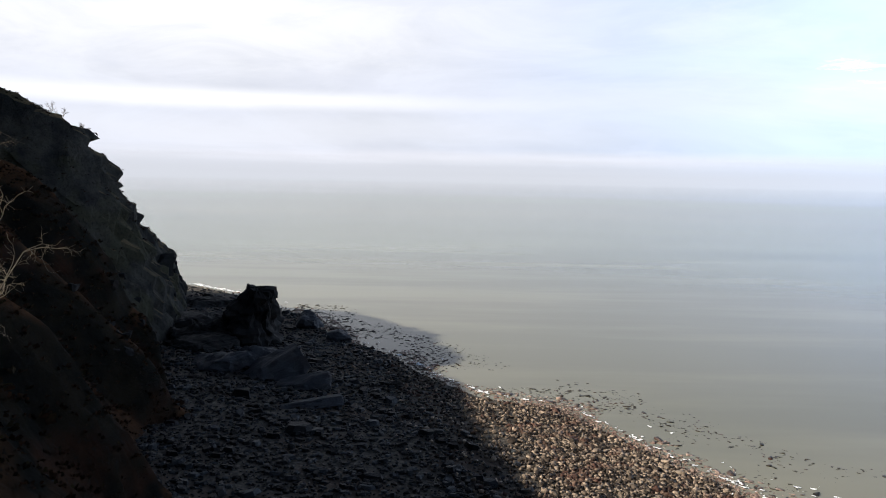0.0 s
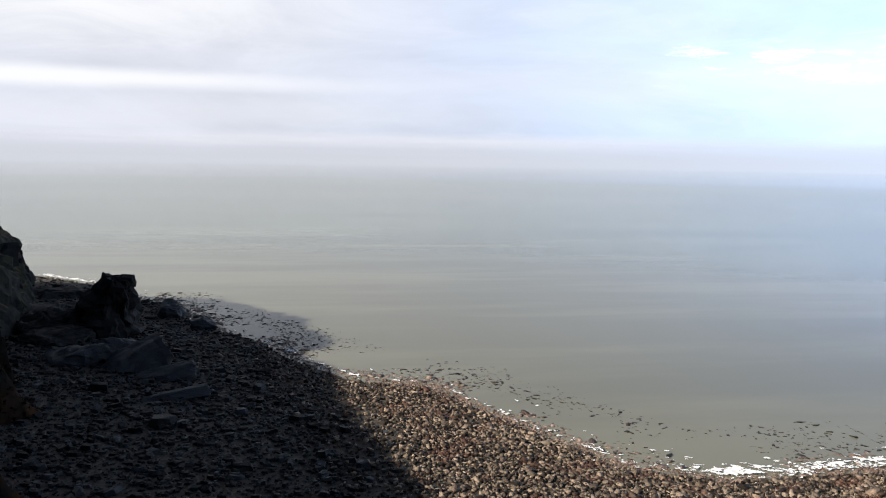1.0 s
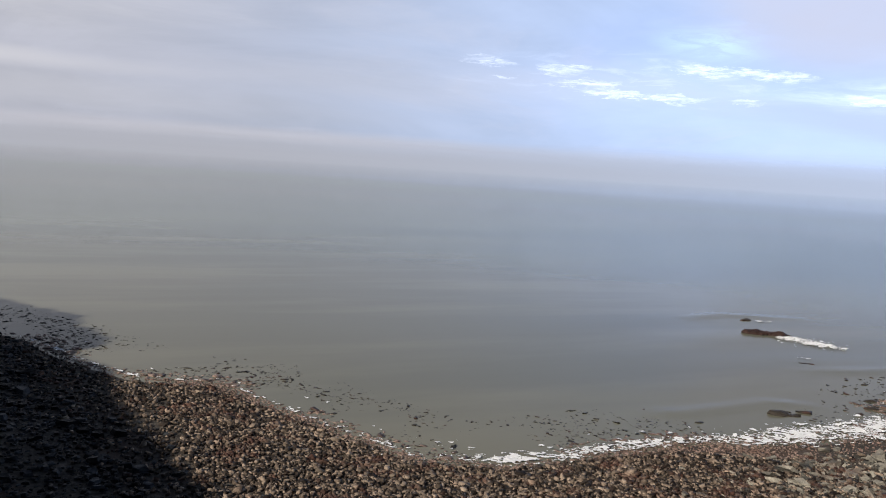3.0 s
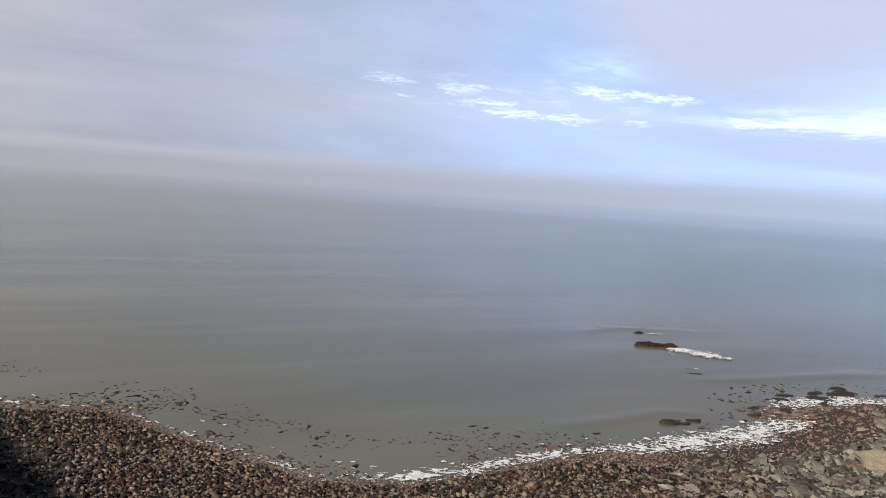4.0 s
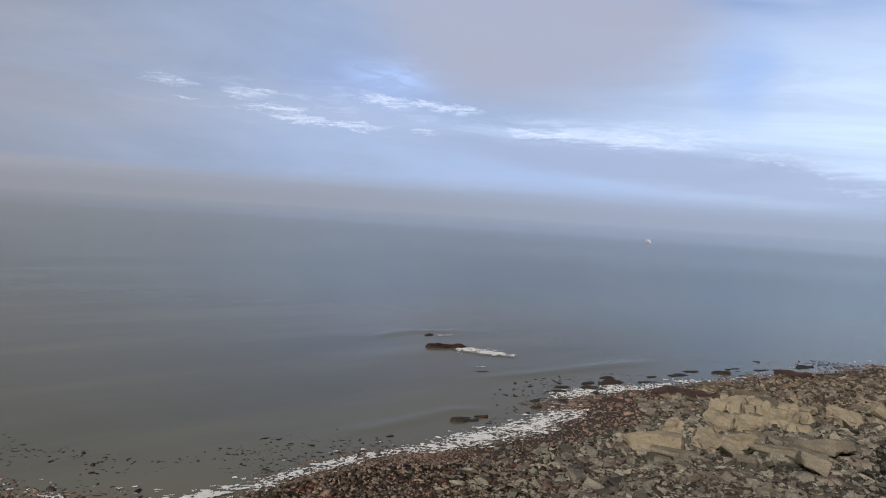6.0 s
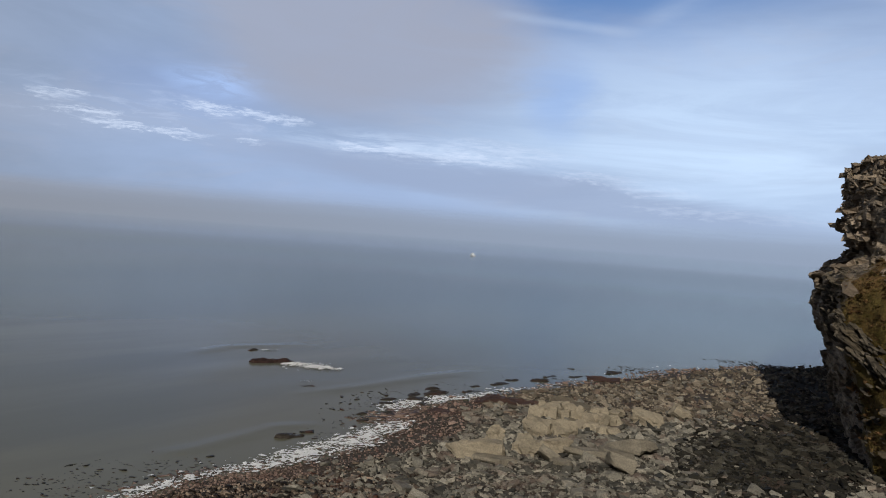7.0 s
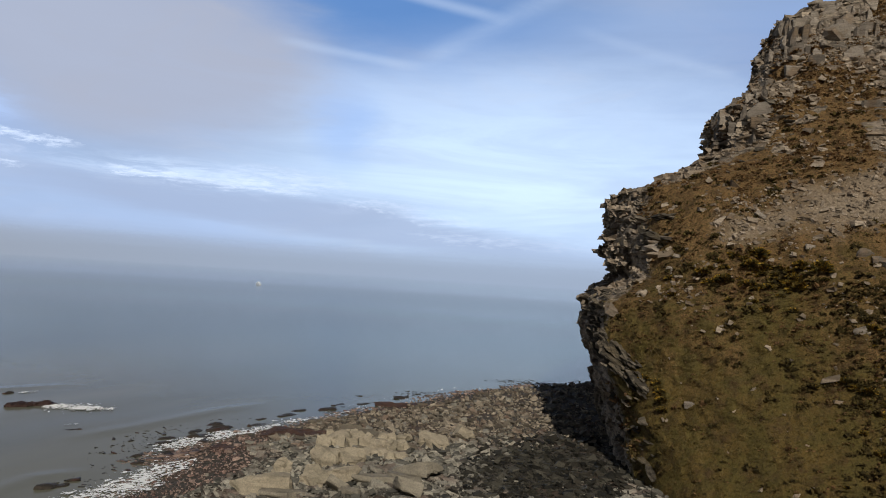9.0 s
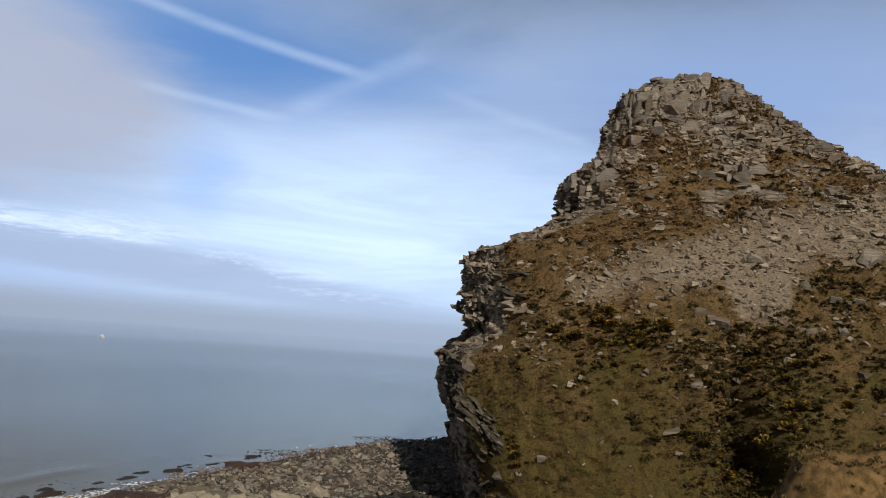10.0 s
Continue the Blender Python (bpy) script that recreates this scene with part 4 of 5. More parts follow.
    for y0, y1, low, high in ((-8.0, -9.8, 59.5, 68.4), (-10.6, -13.2, 60, 73.0), (-13.0, -17.2, 61.5, 76.3), (-16.8, -21.4, 62, 77.2), (-21.2, -25.0, 64, 78.4), (-24.8, -28.2, 63, 74.4), (-28.0, -33.2, 61, 75.4),
                              (-33, -37.2, 60, 74.2), (-36.6, -42.2, 58.5, 67.2), (-41.8, -46, 57, 63.6), (-2.0, -8.0, 48.5, 56.2), (-4.6, -9.2, 56, 60.6), (-26.6, -32.6, 51.5, 56.6), (-20, -25, 53.5, 55.5), (-45, -51, 55.5, 59.5), (7.0, 3.4, 29.6, 32.2)):
        z, proud = low, rng.uniform(-0.7, 1.3) if y0 < -17 else rng.uniform(-0.3, 0.3)
        while z < high:
            h = min(rng.choice([0.5, 0.8, 1.3, 1.7, 2.3] if z < 65 else [0.8, 1.4, 2.2, 3.2]), max(high - z, 0.6))
            y = y0 + rng.normal(0, 0.25)
            while y > y1 + 0.3:
                w = rng.uniform(0.6, 1.6) if rng.uniform() < (0.6 if z < 65 else 0.8) else rng.uniform(1.8, 3.6)
                if rng.uniform() < (0.9 if z > high - 3.5 or y0 > -9 else 0.45):
                    spot = face_at(y - w / 2, z + h / 2)
                    x = max(spot[0], np.interp(z, TOR[:, 0], TOR[:, 1]) - 0.6) + proud + rng.normal(0.45, 0.4)
                    if math.hypot(spot[1] - y + w / 2, spot[2] - z - h / 2) > 0.9:
                        y -= w
                        continue
                    ob = new("rock_block", slabs[rng.integers(6)])
                    turn = Euler((rng.normal(0.03, 0.03), rng.normal(0, 0.07), rng.normal(0, 0.25)))
                    ob.matrix_basis = Matrix.LocRotScale((x, y - w / 2, z + h / 2), turn, (rng.uniform(1.0, 1.5), w * 0.53, h * 0.55))
                    ob.parent = TOR_OB
                y -= w
            z += h
    # pale stones lying on the slope (across, height, size)
    for y, z, s in ((-19.2, 30.8, 0.8), (-21.4, 29.4, 1.1), (-20.3, 30.1, 0.6), (-30.9, 29.2, 0.65), (-31.9, 29.2, 0.55), (-35.9, 29.4, 0.6), (-36.4, 28.5, 0.5), (-28.9, 25.4, 0.6), (-0.2, 11.6, 0.6), (-42.8, 39.9, 1.7), (-17.2, 24.6, 0.5),
                    (-18.0, 21.8, 0.5), (2.4, 29.5, 0.5), (3.2, 27.8, 0.45), (-13.2, 31.4, 0.5), (-38.6, 33.5, 0.7), (-40, 32.6, 0.5), (-7.6, 35.4, 0.55), (-27, 38.8, 0.8), (-33, 35.2, 0.7), (-36, 33.6, 0.6)):
        spot = face_at(y, z)
        ob = new("slope_stone", slabs[rng.integers(6)])
        ob.matrix_basis = Matrix.LocRotScale((spot[0] - 0.1 * s, y, z), Euler((rng.normal(0.3, 0.3), rng.normal(-0.5, 0.2), rng.normal(0, 0.4))), (s * 0.55, s * rng.uniform(0.9, 1.4), s * rng.uniform(0.6, 0.9)))
        tagged(ob, "pale angular stone lying on the heather slope", "rock", "loose stones on the tor")
    bedded = []
    for _ in range(6):
        v, f = stone_shape(rng, 3, 0.1, 6, 0.09)
        first = mesh_object("rock_slab", v, f, NOSE, False)
        bedded.append(first.data)
        bpy.data.objects.remove(first)
    # bedded slabs of the seaward nose, dipping inland, and the ledges above it
    for kind, count in (("band", 290), ("edge", 60), ("ledge", 30), ("brow", 30), ("foot", 45)):
        for _ in range(count):
            u = rng.uniform()
            if kind == "band":
                inner, dip, turned = 8.0 * u, 36, -0.3
                z = 20.2 - 0.82 * inner + rng.uniform(-2.4, 2.0)
            elif kind == "edge":
                inner, dip, turned = 2.2 * u, 16, -0.3
                z = rng.uniform(18.5, 24.5)
            elif kind == "ledge":
                inner, dip, turned, z = 4.5 * u, 6, -0.2, rng.uniform(29, 38)
            elif kind == "foot":
                inner, dip, turned, z = 1.5 + 5.5 * u, 22, -0.3, rng.uniform(3, 11.5)
            else:
                inner, dip, turned, z = 4.5 * u, 4, -0.2, rng.uniform(44, 57)
            edge = inner + (7.2 if kind in ("ledge", "brow") else 5.4)
            y = float(np.interp(z, TOR[:, 0], TOR[:, 2])) - edge
            x = float(np.interp(z, TOR[:, 0], TOR[:, 1])) + rng.normal(1.15, 0.45) + float(nose_wall(z, edge))
            spot = face_at(y, z)
            if math.hypot(spot[1] - y, spot[2] - z) > 1.0:
                continue
            x = max(x, spot[0] - 0.3)
            ob = new("rock_slab", bedded[rng.integers(6)])
            s = min(1.0, rng.lognormal(-1.12, 0.5))
            thick = rng.uniform(0.15, 0.3) if kind == "edge" else rng.uniform(0.16, 0.45)
            ob.matrix_basis = Matrix.LocRotScale((x, y, z), Euler((radians(dip) + rng.normal(0, 0.12), rng.normal(0, 0.12), turned + rng.normal(0, 0.3))), (s * 1.2, s * rng.uniform(0.8, 1.7), s * thick))
            ob.parent = TOR_OB


dress_hillside()
CRAG = stone_material("crag_stone", (0.18, 0.14, 0.1), (0.54, 0.44, 0.325), (0.25, 0.165, 0.09), 0.85, True, 0.35)
CRAG_BLOCK = stone_material("crag_block", (0.125, 0.105, 0.085), (0.5, 0.425, 0.335), (0.25, 0.165, 0.09), 0.85, False, 0.35, 1.2, True)
# darker copy of the crag stone; the nose wall's shade is in its colour
NOSE = stone_material("bedded_stone_in_shade", (0.045, 0.039, 0.031), (0.33, 0.275, 0.2), (0.15, 0.115, 0.065), 0.85, False, 0.5, 1.3, True)
dress_tor()


# ---- beach ----
FALLEN = np.random.default_rng(17)


def big_stone(name, mat, place, size, turn, label, category, group="", shape=None, tip=(0, 0), n=5, cuts=9, rough=0.7, round_=0.18, step=0.0):
    v, f = shape if shape else stone_shape(FALLEN, n, round_, cuts, 0.0)
    v = v * np.array(size)
    p = v + np.array(place)
    v = v + (np.stack([fbm(p * 0.9, 4, q) for q in (71, 72, 73)], 1) - 0.5) * min(size) * rough
    if step:
        out = v / np.maximum(np.linalg.norm(v, axis=1), 1e-6)[:, None]
        v = v + out * np.array([1, 1, 0.5]) * ((blocks(p, (step * 1.4, step, step * 0.6), 74) - 0.5) * step * 0.5)[:, None]
    ob = mesh_object(name, v, f, mat, False)
    ob.matrix_basis = Matrix.LocRotScale(place, Euler((tip[0], tip[1], radians(turn))), None)
    return tagged(ob, label, category, group)


def rest(x, y, up):
    return (x, y, float(ground_height(np.array([x]), np.array([y]))[0]) + up)


AWASH = "reddish-brown weedy rock awash with breaking water"
WEEDY = "dark weedy rock lying just off the shore"


GREYTAN = stone_material("grey_tan_slab", (0.19, 0.17, 0.13), (0.46, 0.4, 0.3), (0.22, 0.19, 0.14), 0.85, False, 0.2)
SILTED = stone_material("silted_bedrock", (0.13, 0.115, 0.085), (0.3, 0.26, 0.19), (0.19, 0.15, 0.11), 0.85, False)


def make_boulders():
    # sea stack and its shoulder under the headland
    stack_v, stack_f = unit_block(14)
    zz = (stack_v[:, 2] + 1) / 2
    r = stack_v[:, :2] / np.maximum(np.abs(stack_v[:, :2]).max(1), 1e-6)[:, None]
    ring = np.abs(stack_v[:, :2]).max(1)
    circ = r / np.linalg.norm(r, axis=1)[:, None] * ring[:, None] * 0.6 + stack_v[:, :2] * 0.4
    wide = 4.3 - 1.9 * zz
    v = np.stack([circ[:, 0] * wide - (1 - zz) ** 2 * 2.0, circ[:, 1] * wide * 1.2, zz * 8.0], 1)
    w = v + np.array([-28.0, 115.0, 0])
    push = blocks(w * 1.0, (1.6, 1.6, 1.1), 81) - 0.5 + (fbm(w * 0.5, 4, 82) - 0.5) * 1.6
    v[:, 0] += push * 1.7 * r[:, 0]
    v[:, 1] += push * 1.7 * r[:, 1]
    v[:, 2] += (fbm(w * 0.7, 4, 83) - 0.45) * 2.6 * zz
    ob = mesh_object("rock_pinnacle", v, stack_f, SHADEROCK, False)
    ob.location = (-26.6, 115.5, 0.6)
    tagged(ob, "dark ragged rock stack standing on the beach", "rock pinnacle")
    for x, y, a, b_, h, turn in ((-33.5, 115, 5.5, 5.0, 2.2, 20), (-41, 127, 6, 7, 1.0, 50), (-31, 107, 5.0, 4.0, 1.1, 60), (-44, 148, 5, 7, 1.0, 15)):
        big_stone("rock_outcrop", SHADEROCK, rest(x, y, h * 0.25), (a, b_, h), turn, "dark rock outcrop below the headland, shade in its colour", "rock outcrop", "outcrops by the stack", n=16, cuts=12, rough=1.1, step=1.6)
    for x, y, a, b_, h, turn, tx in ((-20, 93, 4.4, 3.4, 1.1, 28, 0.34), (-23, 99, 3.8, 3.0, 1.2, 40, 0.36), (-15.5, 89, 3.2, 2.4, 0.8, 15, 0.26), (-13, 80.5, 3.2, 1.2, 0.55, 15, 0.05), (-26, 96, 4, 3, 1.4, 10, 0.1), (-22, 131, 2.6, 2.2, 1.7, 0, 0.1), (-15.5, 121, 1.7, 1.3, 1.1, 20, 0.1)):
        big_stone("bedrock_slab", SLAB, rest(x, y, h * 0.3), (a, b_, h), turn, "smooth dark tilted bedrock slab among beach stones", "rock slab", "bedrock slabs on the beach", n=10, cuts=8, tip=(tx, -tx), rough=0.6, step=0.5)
    # pale fallen blocks under the tor
    pale = "pale sandstone block lying among beach rubble"
    for x, y, a, b_, h, turn in ((77.3, 42.6, 1.5, 3.2, 1.5, 30), (86.0, 45.0, 1.1, 1.3, 1.5, 50), (82.3, 38.8, 1.5, 1.7, 1.5, 20), (83.9, 36.6, 1.5, 1.9, 1.4, 65), (91.5, 42.0, 1.6, 2.0, 1.9, 10),
                                 (93.0, 39.0, 1.6, 1.8, 1.6, 40), (108.5, 33.5, 2.0, 2.2, 1.4, 15), (103, 45.5, 2.0, 2.2, 1.5, 30), (117, 31.7, 1.6, 2.0, 1.3, 40)):
        big_stone("boulder", PALE, rest(x, y, h * 0.35), (a, b_, h), turn, pale, "boulder", "pale boulders on the beach", n=10, cuts=12, rough=0.55, step=0.7)
    base = big_stone("rock_platform", SILTED, rest(104.5, 41.0, -0.1), (5.6, 6.2, 1.5), 25, "low bedrock platform with a pale broken front edge", "rock outcrop", n=20, cuts=12, rough=0.8, tip=(0.03, -0.05), step=1.2)
    shapes = [stone_shape(FALLEN, 4, 0.12, 7, 0.05) for _ in range(6)]
    meshes = []
    for v, f in shapes:
        first = mesh_object("broken_block", v + (np.stack([fbm(v * 1.3 + len(meshes) * 7, 3, q) for q in (76, 77, 78)], 1) - 0.5) * 0.35, f, PALE, False)
        meshes.append(first.data)
        bpy.data.objects.remove(first)
    back = base.matrix_basis.inverted()
    for row, count, x0, y0, x1, y1, tall, up in ((0, 16, 99.6, 46.8, 102.6, 35.4, 1.25, 0.5), (1, 9, 103.5, 47.5, 107.5, 36.0, 0.7, 1.0), (2, 10, 96.4, 43.0, 99.0, 34.0, 0.6, 0.25)):
        for i in range(count):
            t = (i + FALLEN.uniform(0.1, 0.9)) / count
            x, y = x0 + (x1 - x0) * t + FALLEN.normal(0, 0.45), y0 + (y1 - y0) * t
            k_ = FALLEN.uniform(0.7, 1.25)
            ob = new("broken_block", meshes[FALLEN.integers(6)])
            m = Matrix.LocRotScale(rest(x, y, up), Euler((FALLEN.normal(0, 0.12), FALLEN.normal(-0.1, 0.12), FALLEN.normal(0.25, 0.35))), (0.75 * k_, 0.85 * k_, tall * FALLEN.uniform(0.7, 1.15)))
            ob.parent = base
            ob.matrix_basis = back @ m
    for x, y, a, b_, h, turn in ((109.5, 54.2, 9.0, 3.4, 0.9, 85), (146, 49.0, 8.0, 2.4, 0.6, 72), (96, 57.5, 3.4, 1.6, 0.5, 70)):
        big_stone("weedy_shelf", RUST, rest(x, y, -0.3), (b_, a, h), turn - 90 + 25, "flat reddish-brown weed-covered rock shelf by the water", "rock outcrop", "weedy shelves by the water", n=18, cuts=10, rough=0.9, step=0.9)
    for x, y, a, b_, h, turn, tx, ty in ((81.2, 35.2, 1.9, 1.5, 0.6, 20, 0.5, 0.35), (79.6, 33.2, 1.8, 1.1, 0.55, 55, 0.4, 0.3), (85.5, 33.4, 1.1, 2.6, 0.6, 35, 0.05, 0.12), (88.2, 30.4, 1.2, 2.0, 0.6, 35, 0.1, 0.1),
                                         (76.5, 39.5, 2.4, 1.3, 0.6, 100, 0.1, 0.1), (92, 30, 3.0, 2.0, 0.9, 70, 0.2, 0.2), (84, 28.5, 2.6, 1.6, 0.8, 20, 0.2, 0.3)):
        big_stone("rock_slab", GREYTAN, rest(x, y, h * 0.6), (a, b_, h), turn, "tilted grey slab of bedded rock on the beach", "rock slab", "fallen slabs on the beach", n=4, cuts=5, tip=(tx, ty))
    # rocks in the water
    for x, y, a, b_, h, turn, label in ((105.4, 102.6, 2.4, 1.1, 0.62, -35, AWASH), (108.4, 101.0, 2.2, 1.0, 0.7, -30, AWASH), (113.4, 113.6, 1.1, 0.7, 0.4, 0, "small dark rock awash"),
                                        (71.5, 64.6, 1.6, 1.0, 0.42, -30, "dark weedy rock standing in shallow water"), (95.5, 83.5, 1.5, 0.6, 0.22, -38, "low dark rock awash"), (107.8, 67.4, 2.6, 1.2, 0.4, -10, WEEDY), (101, 66.4, 2.2, 1.0, 0.4, -30, WEEDY), (104, 69.0, 1.4, 0.7, 0.3, 0, WEEDY), (114, 64.4, 2.0, 0.9, 0.35, -15, WEEDY), (124, 64.6, 2.4, 0.8, 0.3, -15, WEEDY), (134, 61.4, 2.6, 0.8, 0.35, -20, WEEDY), (144, 58.9, 2.2, 0.8, 0.3, -20, WEEDY), (155, 56.0, 2.6, 0.9, 0.35, -20, WEEDY), (95.7, 67.6, 1.6, 0.8, 0.3, -20, WEEDY), (88, 66, 1.3, 0.6, 0.3, -25, WEEDY), (91, 64.3, 1.0, 0.6, 0.28, 10, WEEDY), (98.2, 69.4, 1.5, 0.6, 0.26, -30, WEEDY), (99.4, 64.4, 1.2, 0.7, 0.35, 0, WEEDY), (84.6, 63.6, 0.9, 0.5, 0.25, -20, WEEDY), (80.8, 62.4, 0.7, 0.4, 0.2, 15, WEEDY), (110.6, 69.8, 1.6, 0.6, 0.26, -20, WEEDY), (118.5, 66.6, 1.5, 0.6, 0.25, -10, WEEDY), (129, 65.2, 1.8, 0.6, 0.25, -20, WEEDY), (139.5, 62.4, 1.9, 0.6, 0.25, -15, WEEDY)):
        big_stone("sea_rock", RUSTWET if label == AWASH else WEED, (x, y, -0.1), (a, b_, h), turn, label, "rock", "rocks in the sea", n=10, cuts=5, rough=1.9, round_=0.85)
    # countable larger blocks of the rubble
    kinds = []
    for _ in range(8):
        v, f = stone_shape(FALLEN, 3, 0.15, 5, 0.04)
        first = mesh_object("fallen_block", v, f, SLATE, False)
        kinds.append(first.data)
        bpy.data.objects.remove(first)
    made = 0
    while made < 150:
        x, y = FALLEN.uniform(62, 170), FALLEN.uniform(12, 60)
        d = float(inland(np.array([x]), np.array([y]))[0])
        if d < 3 or (x > 88 and y < 24):
            continue
        s = min(0.8, FALLEN.lognormal(-0.85, 0.45)) * (0.7 if d < 9 else 1.0)
        ob = new("fallen_block", kinds[FALLEN.integers(8)])
        size = (s * FALLEN.uniform(0.8, 1.5), s * FALLEN.uniform(0.7, 1.1), s * FALLEN.uniform(0.35, 0.7))
        ob.matrix_basis = Matrix.LocRotScale(rest(x, y, size[2] * 0.4), Euler((FALLEN.normal(0, 0.22), FALLEN.normal(0, 0.22), FALLEN.uniform(0, 6.3))), size)
        tagged(ob, "grey angular rock block fallen on the beach", "rock", "fallen blocks on the beach")
        made += 1


make_boulders()


def beach_stones():
    rng = np.random.default_rng(5)
    cobbles = [stone_shape(rng, 2, 0.7, 4, 0.09) for _ in range(10)]
    small = [stone_shape(rng, 1, 0.8, 2, 0.08) for _ in range(16)]
    flats = [pebble_shape(rng) for _ in range(16)]
    chips = [stone_shape(rng, 1, 0.1, 4, 0.18) for _ in range(16)]
    n = 1150000
    x, y = rng.uniform(-60, 215, n), rng.uniform(-8, 178, n)
    d = inland(x, y)
    r = np.hypot(x, y)
    keep = (d > -2.5) & (d < 75) & (r > 52) & ((r > 74) | (x < 75))
    keep &= ~((np.maximum(headland_height(x, y), slope_height(x, y)) > ground_height(x, y) + 1.5) & (x < -10))
    keep &= ~((x > 100) & (y < 3))
    keep &= rng.uniform(size=n) < np.clip(1.45 - r / 130, 0.16, 1) * np.where(x < 8, 0.3, np.where(x < 62, 0.9, np.where(x < 112, 0.38, 0.25)))
    x, y, d, r = x[keep], y[keep], d[keep], r[keep]
    n = len(x)
    z = ground_height(x, y)
    places = np.stack([x, y, z], 1)
    # side of the headland's shadow edge that gets the shade-coloured stones
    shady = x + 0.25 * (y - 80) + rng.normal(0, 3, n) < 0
    cob = x + 0.25 * (y - 80) > 0
    east = (x - 62 + rng.normal(0, 7, n) + (d - 8) * 0.6 > 0)
    wet = d < -0.6 + 3.6 * fbm(places * 0.07, 3, 91) + 2.5 * np.exp(-((x - 62) / 16) ** 2) + 7.5 * np.exp(-((x - 93) / 20) ** 2) + 4.5 * np.exp(-((x - 160) / 26) ** 2)
    s = rng.lognormal(-2.05, 0.34, n) * (0.85 + r / 330)
    s = np.where(cob & ~east, s * 0.86, s)
    s = np.where(east, s * rng.lognormal(0.0, 0.4, n) * (0.72 + 0.25 * np.clip((x - 66) / 30, 0, 1)), s)
    s = np.where(wet, s * 0.62, s)
    slab = rng.uniform(size=n) < 0.22
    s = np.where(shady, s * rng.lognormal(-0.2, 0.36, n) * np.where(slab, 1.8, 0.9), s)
    s = np.where(east & (x > 108) & ~wet, s * np.where(rng.uniform(size=n) < 0.15, 1.5, 1.0), s)
    slab_east = east & ~wet & (x < 112) & (d > 5) & (rng.uniform(size=n) < 0.14)
    s = np.where(slab_east, np.minimum(s * rng.uniform(1.6, 3.0, n), 0.6), s)
    s = np.where(east, np.minimum(s, 0.6), s)
    tan = x + 0.5 * (y - 40) + rng.normal(0, 5, n) > 112
    # ellipse of shadow-coloured stones where the tor shades the beach
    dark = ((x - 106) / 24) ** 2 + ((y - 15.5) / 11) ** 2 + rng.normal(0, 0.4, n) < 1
    kinds = (
        ("cobble_beach", ~shady & ~east & ~wet & (r < 62) & (rng.uniform(size=n) < 0.2), cobbles, COBBLE, 0.72, 0.35, "sunlit brown and grey rounded cobbles on the beach"),
        ("shingle_beach", ~shady & ~east & ~wet, small, COBBLE, 0.72, 0.35, "brown and grey rounded shingle packed on the beach"),
        ("flat_stone_beach", shady & ~wet, flats, FLAT, 0.42, 0.12, "flat stones on the shaded beach, the shade put into their colour"),
        ("weedy_rubble", east & ~shady & ~wet & dark, chips, FOOTSHADE, 0.5, 0.3, "weedy green-grey rubble below the tor, darkened as its shadow"),
        ("rubble_beach", east & ~shady & ~wet & ~dark & ~tan, chips, SLATE, 0.5, 0.3, "grey angular rubble on the beach below the tor"),
        ("tan_rubble", east & ~shady & ~wet & ~dark & tan, chips, TANSTONE, 0.6, 0.38, "tan angular stones strewn beyond the rock platform"),
        ("wet_stone_edge", wet, flats, WETSTONE, 0.6, 0.3, "wet reddish-brown stones along the water's edge"))
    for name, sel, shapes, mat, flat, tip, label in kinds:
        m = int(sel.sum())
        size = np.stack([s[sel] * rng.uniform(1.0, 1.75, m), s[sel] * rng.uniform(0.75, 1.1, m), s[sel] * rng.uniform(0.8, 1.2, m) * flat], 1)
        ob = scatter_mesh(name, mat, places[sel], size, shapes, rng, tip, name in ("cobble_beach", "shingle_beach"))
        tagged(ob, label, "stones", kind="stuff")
    # weed and stones awash off the edge, in drifts: thick against the cobbles and in the shade, thin farther out
    n = 260000
    x, y = rng.uniform(-28, 210, n), rng.uniform(25, 156, n)
    d = -inland(x, y)
    p = np.stack([x, y, x * 0], 1)
    drift = fbm(p * 0.11, 4, 95)
    thick = np.interp(x, [-28, -20, 2, 20, 45, 60, 120], [1.2, 4.5, 5.0, 4.0, 3.0, 1.6, 1.3])
    keep = (d > -0.3) & (d < 12) & (rng.uniform(size=n) < np.clip((drift - 0.40) * 4, 0, 1) * np.exp(-np.maximum(d, 0) / np.where(x < 20, 4.2, 5.0)) * thick * 0.8)
    x, y, d = x[keep], y[keep], d[keep]
    # a red shoal that breaks the line of foam
    x, y, d = np.append(x, rng.normal(90.4, 3.3, 1700)), np.append(y, rng.normal(62.2, 1.7, 1700)), np.append(d, np.zeros(1700))
    near = (d < 3.2) & (rng.uniform(size=len(x)) < 0.75)
    for name, sel, mat, grow, label in (("weed_drift", ~near, WEED, 1.0, "dark weedy stones awash in the shallows"), ("awash_stones", near, WETSTONE, 1.5, "wet reddish-brown stones half drowned off the cobbles")):
        m = int(sel.sum())
        s = rng.lognormal(-2.85, 0.45, m) * (0.8 + np.hypot(x[sel], y[sel]) / 230) * grow
        ob = scatter_mesh(name, mat, np.stack([x[sel], y[sel], np.full(m, -0.03)], 1), np.stack([s * 1.9, s, s * 0.4], 1), chips, rng, 0.08, True, 0.4)
        tagged(ob, label, "stones", kind="stuff")


